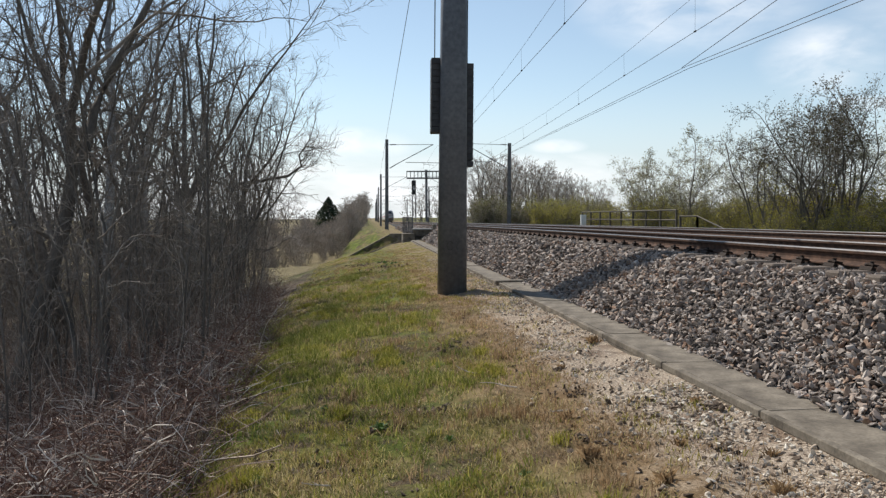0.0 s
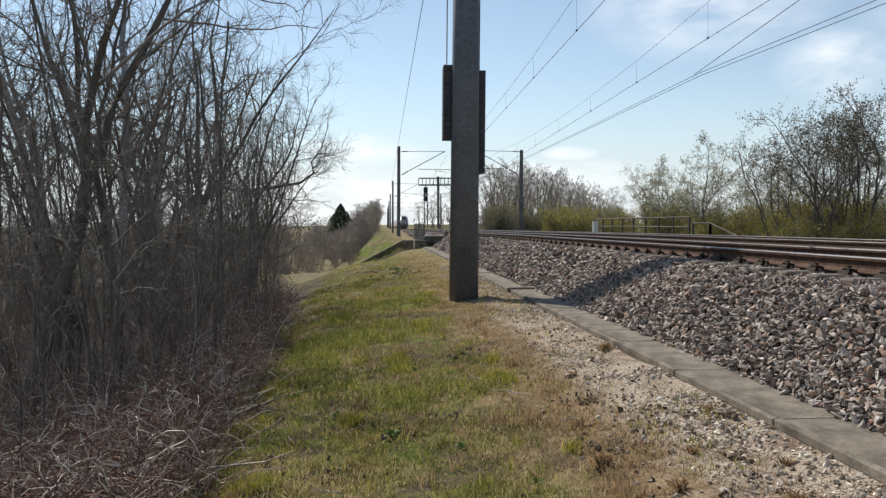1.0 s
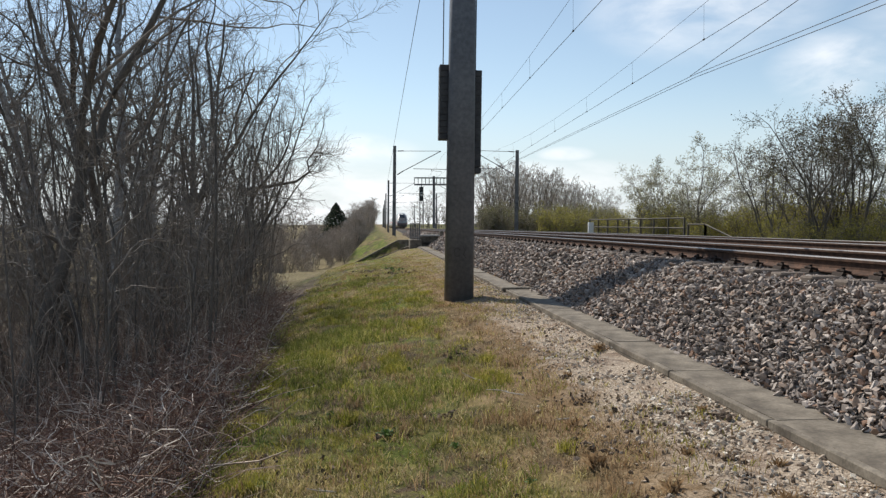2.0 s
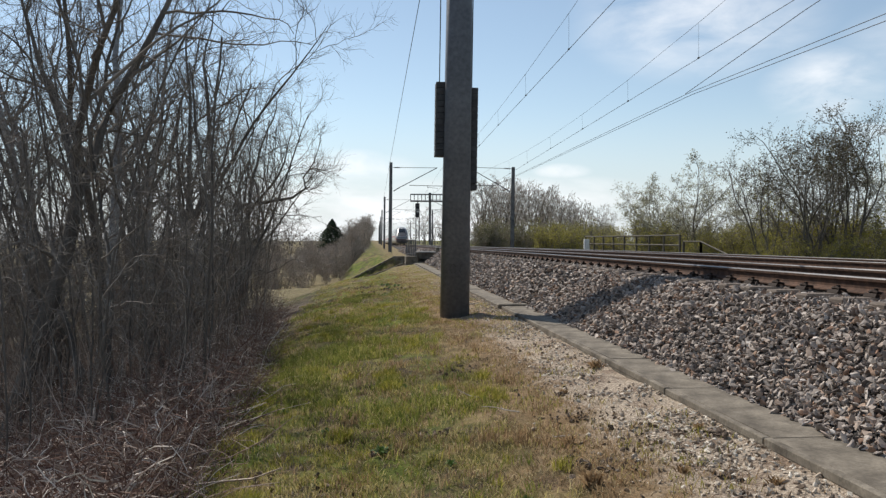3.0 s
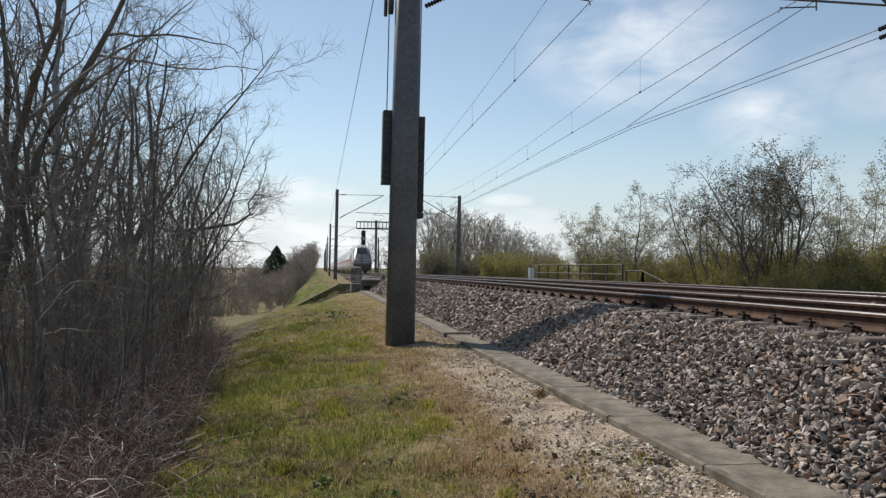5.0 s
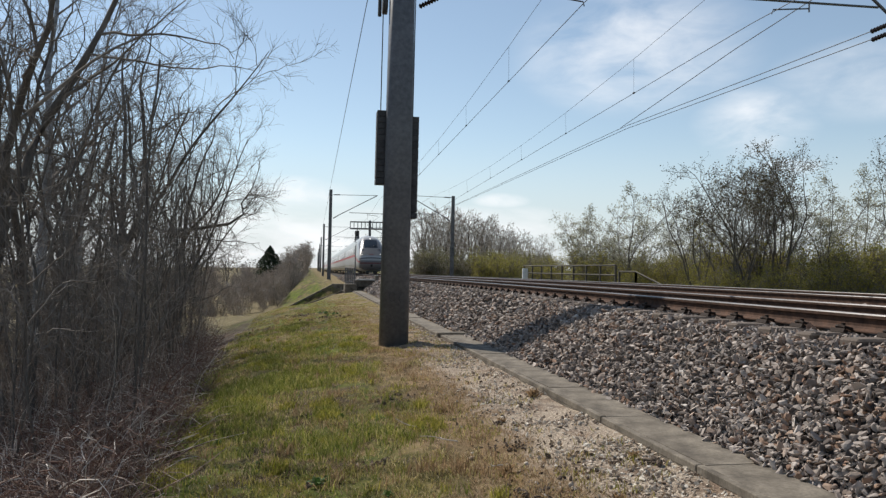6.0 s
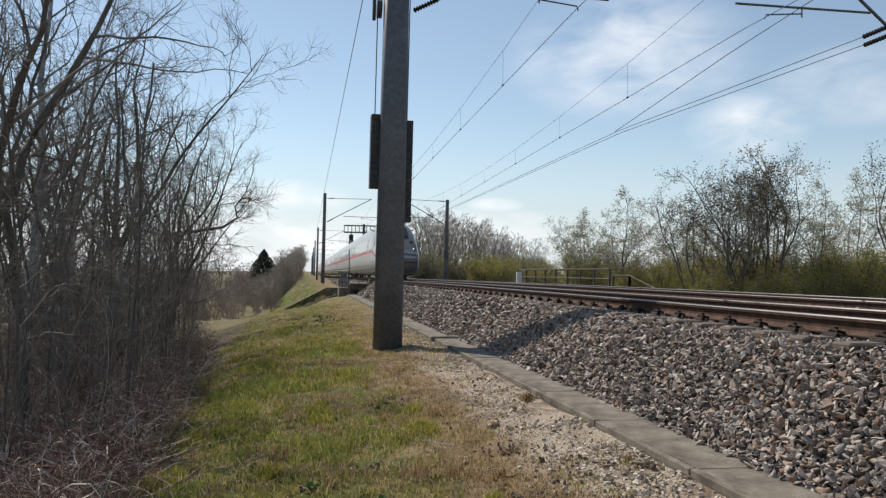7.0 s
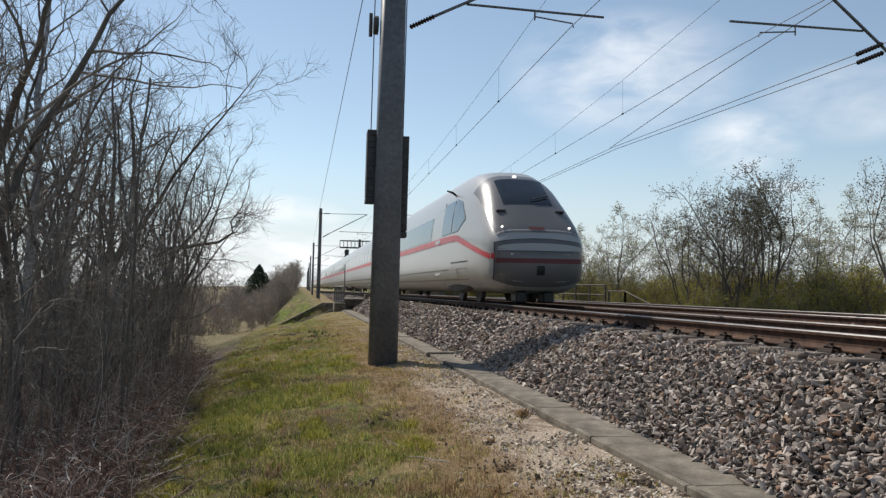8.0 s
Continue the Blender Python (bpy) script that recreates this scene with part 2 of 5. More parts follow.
def paint(name, a, b2, rough):
    """Even coachwork paint with a faint film of dust."""
    m, nt, b = material(name, rough, 0.0, 0.5)
    nt.links.new(ramp_node(nt, [(0.3, a), (0.7, b2)], noise_node(nt, 0.5, 3.0, 0.5, (1, 0.2, 1))), b.inputs["Base Color"])
    return m


M_ground = ground_material()
M_blade = island("grass_blades", [(0.0, (0.17, 0.175, 0.045)), (0.35, (0.36, 0.305, 0.115)), (0.7, (0.52, 0.42, 0.2)), (1.0, (0.66, 0.56, 0.32))], 0.8, 30.0,
                 patch=([(0.0, (0.15, 0.16, 0.03)), (0.5, (0.32, 0.29, 0.06)), (1.0, (0.49, 0.41, 0.14))], 0.55, 0.42, 0.58), thin=0.5)
M_straw = island("straw_blades", [(0.0, (0.17, 0.108, 0.058)), (0.5, (0.36, 0.24, 0.13)), (1.0, (0.52, 0.385, 0.23))], 0.85, 30.0, thin=0.5)
M_green = island("fresh_green_blades", [(0.0, (0.08, 0.112, 0.02)), (0.4, (0.18, 0.21, 0.036)), (0.75, (0.33, 0.31, 0.08)), (1.0, (0.52, 0.45, 0.2))], 0.7, 30.0, thin=0.5)
M_bright = island("yellow_green_blades", [(0.0, (0.16, 0.165, 0.025)), (0.5, (0.31, 0.29, 0.045)), (1.0, (0.5, 0.43, 0.12))], 0.75, 30.0, thin=0.5)
M_weed = island("weed_leaves", [(0.0, (0.045, 0.09, 0.02)), (0.6, (0.09, 0.16, 0.035)), (1.0, (0.15, 0.22, 0.06))], 0.6, 30.0, thin=0.35)
STONE = [(0.0, (0.075, 0.058, 0.05)), (0.2, (0.175, 0.143, 0.122)), (0.45, (0.32, 0.27, 0.233)), (0.75, (0.47, 0.405, 0.352)), (0.86, (0.34, 0.235, 0.168)), (0.93, (0.26, 0.155, 0.103)), (1.0, (0.62, 0.56, 0.5))]
M_ballast = island("ballast_stone", STONE, 0.8, 18.0)
M_ballast_piece = island("ballast_stone_single", STONE, 0.8, 18.0, per_object=True)
# near black, so the gaps between loose stones look deeply shaded
M_bed_shade = spotted("ballast_bed", (0.018, 0.015, 0.014), (0.065, 0.057, 0.052), 14.0, 0.95, 0.0, 30.0, 1.0, 0.05)
M_chip = island("limestone_chippings", [(0.0, (0.16, 0.115, 0.082)), (0.3, (0.36, 0.285, 0.215)), (0.65, (0.54, 0.455, 0.36)), (1.0, (0.76, 0.69, 0.58))], 0.9, 60.0)
M_concrete = spotted("weathered_concrete", (0.085, 0.07, 0.053), (0.26, 0.223, 0.173), 3.4, 0.9, 0.0, 38.0, 0.6, 0.006)
# lighter copy of the concrete, with sunlight put into the colour
M_lit_concrete = spotted("lit_concrete", (0.3, 0.285, 0.26), (0.46, 0.44, 0.41), 3.0, 0.9, 0.0, 38.0, 0.4, 0.005)
M_sleeper = spotted("sleeper_concrete", (0.10, 0.078, 0.062), (0.2, 0.16, 0.13), 4.0, 0.9, 0.0, 60.0, 0.3, 0.004)
M_rust = spotted("rusty_rail_side", (0.045, 0.024, 0.016), (0.13, 0.07, 0.045), 8.0, 0.85, 0.2, 60.0, 0.3, 0.003)
M_railtop = spotted("polished_rail_head", (0.13, 0.122, 0.116), (0.22, 0.207, 0.2), 3.0, 0.42, 0.9, 40.0, 0.03, 0.001, (1, 0.05, 1))
M_clip = spotted("dark_iron_clip", (0.02, 0.015, 0.012), (0.06, 0.04, 0.03), 20.0, 0.8, 0.4)
M_mast = spotted("painted_steel_mast", (0.1, 0.1, 0.105), (0.19, 0.185, 0.184), 1.6, 0.55, 0.3, 9.0, 0.08, 0.003, (1, 1, 0.6))
M_column = spotted("grey_column_paint", (0.118, 0.121, 0.13), (0.168, 0.171, 0.18), 1.3, 0.5, 0.0, 12.0, 0.05, 0.003)
M_weight = spotted("cast_weights", (0.055, 0.055, 0.057), (0.11, 0.108, 0.108), 6.0, 0.75, 0.3, 40.0)
M_fence = spotted("brown_weathered_railing", (0.05, 0.043, 0.034), (0.11, 0.095, 0.075), 6.0, 0.75, 0.2, 40.0, 0.1, 0.002)
M_steel = spotted("galvanised_steel", (0.10, 0.105, 0.11), (0.2, 0.205, 0.21), 6.0, 0.5, 0.7, 40.0, 0.1, 0.002)
M_wire = spotted("dark_copper_wire", (0.03, 0.03, 0.03), (0.07, 0.065, 0.06), 4.0, 0.5, 0.6)
M_insul = spotted("brown_insulator", (0.02, 0.015, 0.014), (0.045, 0.032, 0.03), 20.0, 0.3)
M_white = spotted("white_paint", (0.62, 0.62, 0.6), (0.8, 0.8, 0.78), 5.0, 0.6)
M_black = spotted("black_enamel", (0.012, 0.012, 0.012), (0.03, 0.03, 0.03), 8.0, 0.5)
M_bark = spotted("dark_bark", (0.075, 0.064, 0.053), (0.19, 0.164, 0.138), 3.0, 0.9, 0.0, 30.0, 0.8, 0.02, (1, 1, 0.3))
M_birch = spotted("birch_bark", (0.16, 0.155, 0.148), (0.5, 0.485, 0.46), 2.0, 0.85, 0.0, 14.0, 0.3, 0.01, (1, 1, 3.0))
M_twig = spotted("thin_twigs", (0.11, 0.093, 0.077), (0.3, 0.26, 0.22), 1.2, 0.9, 0.0, 12.0, 0.2, 0.005)
# brown stems; the palest stops imitate flecks of sun in the brush
M_flecked_stem = island("sun_flecked_stems", [(0.0, (0.10, 0.048, 0.034)), (0.5, (0.2, 0.118, 0.085)), (0.78, (0.36, 0.28, 0.225)), (1.0, (0.74, 0.66, 0.57))], 0.85, 20.0)
M_bud = island("dark_buds", [(0.0, (0.04, 0.034, 0.022)), (0.6, (0.1, 0.086, 0.05)), (1.0, (0.19, 0.17, 0.09))], 0.8, 20.0, thin=0.5)
M_spring = island("spring_leaves", [(0.0, (0.2, 0.19, 0.035)), (0.6, (0.36, 0.32, 0.07)), (1.0, (0.5, 0.44, 0.14))], 0.75, 20.0, thin=0.5)
M_pale = island("pale_blossom_leaves", [(0.0, (0.2, 0.19, 0.11)), (0.6, (0.36, 0.35, 0.24)), (1.0, (0.55, 0.53, 0.4))], 0.75, 20.0, thin=0.5)
M_earth = island("earth", [(0.0, (0.07, 0.05, 0.036)), (0.6, (0.15, 0.11, 0.08)), (1.0, (0.26, 0.2, 0.15))], 0.95, 30.0)
M_thatch = island("dead_grass_thatch", [(0.0, (0.05, 0.037, 0.02)), (0.3, (0.2, 0.145, 0.08)), (0.65, (0.42, 0.33, 0.175)), (1.0, (0.66, 0.55, 0.35))], 0.85, 30.0, thin=0.4)
M_stick = spotted("dry_stick_wood", (0.3, 0.26, 0.21), (0.48, 0.43, 0.37), 8.0, 0.85)
# lighter copy of the twigs: distance haze is put into the brown
M_haze_twig = spotted("haze_paled_twigs", (0.26, 0.215, 0.178), (0.48, 0.415, 0.35), 1.2, 0.9, 0.0, 12.0, 0.2, 0.005)
M_shoot = island("brown_shoots", [(0.0, (0.15, 0.105, 0.078)), (0.6, (0.26, 0.2, 0.155)), (1.0, (0.48, 0.41, 0.34))], 0.85, 20.0)
M_olive = island("olive_buds", [(0.0, (0.11, 0.11, 0.045)), (0.6, (0.19, 0.185, 0.08)), (1.0, (0.3, 0.28, 0.13))], 0.8, 20.0, thin=0.5)
M_fir = island("fir_needles", [(0.0, (0.02, 0.034, 0.02)), (1.0, (0.06, 0.08, 0.045))], 0.8, 20.0, thin=0.3)
M_train = paint("light_grey_train_paint", (0.35, 0.343, 0.327), (0.41, 0.402, 0.386), 0.28)
# darker than the body: the backlit front's shade is put into this grey
M_shaded_grey = paint("shaded_front_grey", (0.115, 0.11, 0.109), (0.145, 0.14, 0.138), 0.3)
# the stripe's red with the nose's shadow mixed into the colour
M_shaded_red = spotted("shaded_red_band", (0.11, 0.03, 0.034), (0.15, 0.04, 0.045), 2.0, 0.5)
M_red = spotted("red_stripe_paint", (0.46, 0.025, 0.03), (0.56, 0.04, 0.045), 2.0, 0.35)
M_glass = spotted("dark_train_glass", (0.010, 0.013, 0.016), (0.02, 0.025, 0.03), 1.0, 0.07, 0.0, 5.0, 0.0, 0.001, None, 0.6)
M_skirt = spotted("dark_underframe", (0.035, 0.034, 0.034), (0.085, 0.08, 0.078), 3.0, 0.7)
# body grey darkened for low shade and the ballast mirrored in it
M_low_shade = spotted("shaded_lower_body", (0.19, 0.188, 0.182), (0.26, 0.255, 0.248), 2.0, 0.4)


def glow(name, colour, strength):
    m, nt, b = material(name, 0.3)
    b.inputs["Base Color"].default_value = (*colour, 1)
    b.inputs["Emission Color"].default_value = (*colour, 1)
    b.inputs["Emission Strength"].default_value = strength
    return m


M_lamp = glow("headlamp_glow", (1.0, 0.97, 0.9), 2.2)

# ---------------------------------------------------------------- plan of the line (y runs along the railway)
NEAR, FAR, RAIL_TOP, SLEEPER_TOP = 5.9, 9.9, 1.085, 0.9
GAP0, GAP1 = 54.0, 60.0            # the underpass below the line
XS = [-400, -60, -25, -12, -7, -5, -3.4, -2.2, -1.0, 0.5, 1.8, 2.9, 3.5, 13.4, 14.2, 17.5, 24, 60, 400]
ZS = [-2.6, -2.6, -2.4, -2.2, -1.95, -1.65, -1.2, -0.75, -0.42, -0.24, -0.14, -0.05, -0.03, -0.03, 0.2, -0.4, -0.9, -0.6, 0.4]


def bend(y):
    """How far the line has swung to the right at y: it bears off slightly past the bridge."""
    return 0.004 * (math.hypot(y - 66.0, 15.0) + y - 66.0)


def dip(y):
    """How far the line has fallen at y: a slight gradient away from the verge."""
    return 0.0022 * (math.hypot(y - 25.0, 12.0) + y - 25.0) if y < 400 else dip(399.0)


def wing_top(x):
    return 0.28 + min(0.0, x - 1.8) * 0.52


def ground_z(x, y, rough=True):
    z = float(np.interp(x, XS, ZS))
    if y > 38 and x < 3.4:
        # the bank falls away towards the underpass
        t = min(1.0, (y - 38) / 14)
        t = t * t * (3 - 2 * t)
        z += t * (float(np.interp(x, [-400, -14, -9, -5, -2.5, -0.32, 1.64, 2.6, 3.4], [-2.6, -2.3, -1.9, -1.72, -1.72, -1.06, -0.34, -0.1, -0.03])) - z)
    if y > GAP1 - 0.1 and x < 3.5:
        z = float(np.interp(x, [-400, -14, -4, -2.2, -1.2, -0.3, 3.0, 3.5], [-2.6, -2.5, -2.2, -1.6, -0.35, 0.42, 0.42, -0.03]))
        if y < 72:
            z = min(z, wing_top(x) - 0.12 + max(0.0, y - GAP1 - 0.3) * 0.22)
    if rough and abs(x) < 60 and -30 < y < 160 and not 3.0 < x < 13.5:
        k = 0.06 if -2.2 < x < 3 else 0.10
        z += k * noise.noise((x * 0.9, y * 0.6, 3.1)) + 0.04 * noise.noise((x * 1.7, y * 1.5, 14.0)) + 0.035 * noise.noise((x * 2.7, y * 2.4, 8.0)) + 0.015 * noise.noise((x * 6.5, y * 6.0, 4.0))
        if 1.9 < x <= 3.0:
            z = min(z, -0.05)
    return z


def build_ground():
    xs = sorted(set([float(v) for v in np.concatenate([[-3000, -1200], np.linspace(-400, -60, 6), np.linspace(-60, -12, 13), np.linspace(-12, -3, 16), np.linspace(-3, 3, 56),
                                                       [3.5, 8, 13.4], np.linspace(14.2, 24, 9), np.linspace(30, 60, 5), np.linspace(110, 400, 4), [1200, 3000]])]))
    ys = sorted(set([float(v) for v in np.concatenate([[-1500, -300], np.linspace(-60, -4, 8), np.linspace(-3, 25, 190), np.linspace(25.5, 53.9, 40), [54.05, 54.6, 57, 59.4, 59.95],
                                                       np.linspace(60.5, 100, 20), np.linspace(110, 400, 12), [700, 1200, 2200, 4000]])]))
    V = []
    for y in ys:
        for x in xs:
            z = ground_z(x, y)
            if GAP0 + 0.2 < y < GAP1 - 0.2 and -9 < x < 24:
                z = min(z, -2.7)
            V.append((x, y, z))
    nx = len(xs)
    F = [(j * nx + i, j * nx + i + 1, (j + 1) * nx + i + 1, (j + 1) * nx + i) for j in range(len(ys) - 1) for i in range(nx - 1)]
    ob = new("ground", mesh_of("ground", V, F, M_ground, True))
    tagged(ob, "uneven grassy railway verge with dry and fresh patches", "ground", kind="structure")


build_ground()


def extrude_profile(pts, ys):
    V = [(x + bend(y), y, z - dip(y)) for y in ys for x, z in pts]
    n = len(pts)
    F = [(j * n + i, j * n + i + 1, (j + 1) * n + i + 1, (j + 1) * n + i) for j in range(len(ys) - 1) for i in range(n - 1)]
    return V, F


BED = [(3.40, -0.06), (3.56, 0.07), (4.0, 0.41), (4.4, 0.72), (4.62, 0.81), (4.9, 0.84), (5.3, 0.85), (7.2, 0.86), (7.9, 0.85), (8.6, 0.88), (11.2, 0.88), (11.5, 0.83), (12.8, -0.06)]


def bed_z(x):
    return float(np.interp(x, [p[0] for p in BED], [p[1] for p in BED]))


# bed surface below the stones, with crevice shade in its colour
bed = new("ballast_bed", mesh_of("ballast_bed", *extrude_profile(BED, [-40, 0, 10, 18, 26, 34, 44, 60, 70, 80, 110, 200, 400, 2000]), M_bed_shade))
tagged(bed, "raised ballast bed under the tracks, blackened for shade between stones", "ballast", kind="structure")


# ---- rails and sleepers
def rail_mesh():
    half = [(0.075, 0.0), (0.075, 0.012), (0.02, 0.03), (0.0085, 0.05), (0.0085, 0.12), (0.034, 0.132), (0.036, 0.16), (0.028, 0.172)]
    prof = half + [(-x, z) for x, z in reversed(half)]
    n, ys = len(prof), [-40.0, 0.0, 8.0, 14.0, 20.0, 25.0, 30.0, 36.0, 45.0, 55.0, 65.0, 75.0, 90.0, 120.0, 200.0, 400.0, 1500.0]
    V = [(x + bend(y), y, z - dip(y)) for y in ys for x, z in prof]
    F = [(j * n + i, j * n + (i + 1) % n, (j + 1) * n + (i + 1) % n, (j + 1) * n + i) for j in range(len(ys) - 1) for i in range(n)]
    me = mesh_of("rail", V, F, [M_rust, M_railtop])
    for p in me.polygons:
        if all(me.vertices[v].co.z + dip(me.vertices[v].co.y) > 0.158 for v in p.vertices):
            p.material_index = 1
    return me


def sleeper_mesh():
    bm = box(-1.3, 1.3, -0.13, 0.13, -0.2, 0.0, 0.02)
    me = bpy.data.meshes.new("sleeper")
    bm.to_mesh(me)
    bm.free()
    me.materials.append(M_sleeper)
    return me


def clip_mesh():
    bits = []
    for s in (1,):
        bits.append(tube([(s * 0.075, -0.07, 0.03), (s * 0.15, -0.06, 0.05), (s * 0.16, 0.0, 0.06), (s * 0.15, 0.06, 0.05), (s * 0.075, 0.07, 0.03)], [0.016] * 5, 5))
        bits.append(tube([(s * 0.12, 0, -0.005), (s * 0.12, 0, 0.085)], [0.025, 0.02], 6))
        bits.append(tube([(s * 0.17, -0.1, 0.01), (s * 0.17, 0.1, 0.01)], [0.03, 0.03], 4))
    return mesh_of("rail_clip", *joined(*bits), M_clip)


def build_track():
    rail, sl, clip = rail_mesh(), sleeper_mesh(), clip_mesh()
    for c, lab in ((NEAR, "railway track with shiny rail heads on concrete sleepers"), (FAR, "second railway track with shiny rail heads on concrete sleepers")):
        tr = thing("railway_track", lab, "track", "railway tracks", at=pose(c, 0, 0))
        for s in (-0.754, 0.754):
            part("rail", rail, None, tr, "rusty rail with polished head", pose(s, 0, RAIL_TOP - 0.172))
        n = 0
        y = 3.11 - 0.657 * 22
        while n < (172 if c == NEAR else 90):
            part("sleeper", sl, None, tr, at=pose(bend(y), y, SLEEPER_TOP - dip(y)))
            if 18 < n < 90 and c == NEAR:
                for s in (-0.754, 0.754):
                    for turn in (0, 180):
                        part("rail_clip", clip, None, tr, at=pose(s + bend(y), y, SLEEPER_TOP + 0.004 - dip(y), 0, 0, turn))
            y += 0.657
            n += 1
        bm = bmesh.new()
        while y < 420:
            box_bm(bm, bend(y) - 1.3, bend(y) + 1.3, y - 0.13, y + 0.13, SLEEPER_TOP - 0.15 - dip(y), SLEEPER_TOP - dip(y))
            y += 0.657
        tagged(part("far_sleepers", bm, M_sleeper, tr), kind="stuff")


build_track()


# ---- cable trough beside the ballast
def build_trough():
    bm = box(2.87, 3.46, -15.28, 17.6, -0.35, -0.055, 0.0)
    box_bm(bm, 2.8, 3.35, 17.9, 53.2, -0.4, -0.06)
    ob = new("cable_trough", bpy.data.meshes.new("cable_trough"))
    bm.to_mesh(ob.data)
    bm.free()
    ob.data.materials.append(M_concrete)
    tagged(ob, "long concrete cable trough with flat lids along the ballast", "cable trough", kind="structure")
    bm = box(-0.235, 0.235, -0.9985, 0.9985, 0, 0.06, 0.004)
    lid = bpy.data.meshes.new("trough_lid")
    bm.to_mesh(lid)
    bm.free()
    lid.materials.append(M_concrete)
    rnd = random.Random(4)
    for i in range(16):
        part("trough_lid", lid, None, ob, at=pose(3.182 + rnd.uniform(-0.006, 0.006), -13.28 + 2 * i, -0.053 + rnd.uniform(0, 0.006), rnd.uniform(-0.3, 0.3), rnd.uniform(-0.4, 0.4), rnd.uniform(-0.4, 0.4)))
    for i in range(17):
        part("trough_lid", lid, None, ob, at=pose(3.1 + rnd.uniform(-0.01, 0.01), 18.95 + 2 * i, -0.053 + rnd.uniform(-0.004, 0.01), rnd.uniform(-0.3, 0.3), 0, rnd.uniform(-0.5, 0.5)))
    for i in range(16):
        part("side_wall", box(2.872, 2.934, -14.27 + 2 * i, -12.29 + 2 * i, -0.054, 0.012 + 0.004 * (i % 2), 0.008), M_concrete, ob)
    part("step_block", box(2.8, 3.46, 17.6, 17.95, -0.3, 0.06, 0.02), M_concrete, ob)


build_trough()


# ---- overhead line
def mast_bm(h, w0, w1, d0, d1, flange=0.024, web=0.06):
    """H section column in one skin, tapering, flanges across the line."""
    V = []
    for z, w, d in ((0, w0, d0), (h, w1, d1)):
        a, b, c, e = w / 2, d / 2, web / 2, d / 2 - flange
        V += [(x, y, z) for x, y in ((-a, -b), (a, -b), (a, -e), (c, -e), (c, e), (a, e), (a, b), (-a, b), (-a, e), (-c, e), (-c, -e), (-a, -e))]
    F = [(i, (i + 1) % 12, 12 + (i + 1) % 12, 12 + i) for i in range(12)]
    for o, step in ((0, -1), (12, 1)):
        for q in ((0, 1, 2, 11), (10, 3, 4, 9), (8, 5, 6, 7)):
            F.append(tuple(o + k for k in q[::step]))
    return V, F


def round_column(h, w0, w1, d0, d1, r=0.13, n=5):
    """Tapering column with well rounded corners."""
    V = []
    for z, w, d in ((0, w0, d0), (h * 0.5, (w0 + w1) / 2, (d0 + d1) / 2), (h, w1, d1)):
        for cx, cy, a0 in ((1, 1, 0), (-1, 1, 90), (-1, -1, 180), (1, -1, 270)):
            for k in range(n + 1):
                a = radians(a0 + 90 * k / n)
                V.append((cx * (w / 2 - r) + r * math.cos(a), cy * (d / 2 - r) + r * math.sin(a), z))
    m = 4 * (n + 1)
    F = [(j * m + i, j * m + (i + 1) % m, (j + 1) * m + (i + 1) % m, (j + 1) * m + i) for j in range(2) for i in range(m)]
    return V, F + [tuple(range(m - 1, -1, -1)), tuple(2 * m + i for i in range(m))]


def insulator(p, q):
    p, q = Vector(p), Vector(q)
    n = 9
    pts = [p.lerp(q, i / (2 * n)) for i in range(2 * n + 1)]
    return tube(pts, [0.028 if i % 2 == 0 else 0.062 for i in range(2 * n + 1)], 8)


def cantilever(mast, s, reach, z_low, z_top, wire_z, side_off):
    """Bracket arm towards the track; s: +1 to the right, -1 to the left."""
    o = s * side_off
    knee = (s * reach * 0.99, 0, z_top + 0.05)
    a, b = (o, 0, z_low), (o + s * 0.62, 0, z_low + (z_top - z_low) * 0.17)
    part("strut", tube([b, knee], [0.035, 0.035], 8), M_steel, mast)
    part("strut_insulator", insulator((o + s * 0.1, 0, z_low + 0.03), b), M_insul, mast)
    part("top_tie", tube([(o, 0, z_top), (s * reach, 0, z_top + 0.06)], [0.022, 0.022], 6), M_steel, mast)
    part("tie_insulator", insulator((o + s * 0.15, 0, z_top), (o + s * 0.65, 0, z_top + 0.02)), M_insul, mast)
    zr = wire_z + 0.30
    part("registration_tube", tube([(s * reach * 0.4, 0, zr + 0.02), (s * (reach + 0.75), 0, zr)], [0.026, 0.026], 6), M_steel, mast)
    x0 = s * (reach - 0.85)
    part("steady_arm", joined(tube([(x0, 0, zr + 0.03), (x0, 0, zr - 0.2)], [0.02, 0.02], 5), tube([(x0, 0, zr - 0.12), (s * (reach + 0.02), 0, wire_z + 0.1), (s * (reach + 0.05), 0, wire_z)], [0.017, 0.017, 0.015], 5)), M_steel, mast)


WIRE_Z, MESS_Z = 6.98, 8.55


def small_mast(x, y, s, lean=0.6, base=-0.1, h=8.4, setback=4.1, zoff=0.0, top=7.95):
    m = thing("catenary_mast", "slim dark steel catenary mast with bracket arm", "mast", "catenary masts", at=pose(x, y, base, 0, lean, 0))
    part("column", mast_bm(h, 0.32, 0.26, 0.34, 0.26), M_mast, m)
    part("foundation", box(-0.4, 0.4, -0.4, 0.4, -1.5, 0.12, 0.03), M_concrete, m)
    cantilever(m, s, setback, 5.85 + zoff * 0.4, top, 6.1 + zoff, 0.15)
    part("number_board", box(-0.14, 0.14, -0.21, -0.19, 2.9, 3.5, 0.004), M_steel, m, "pale number board with grey bars")
    for k in range(3):
        part("board_bar", box(-0.09, 0.09, -0.216, -0.212, 2.97 + 0.17 * k, 3.06 + 0.17 * k), M_weight, m)
    return m


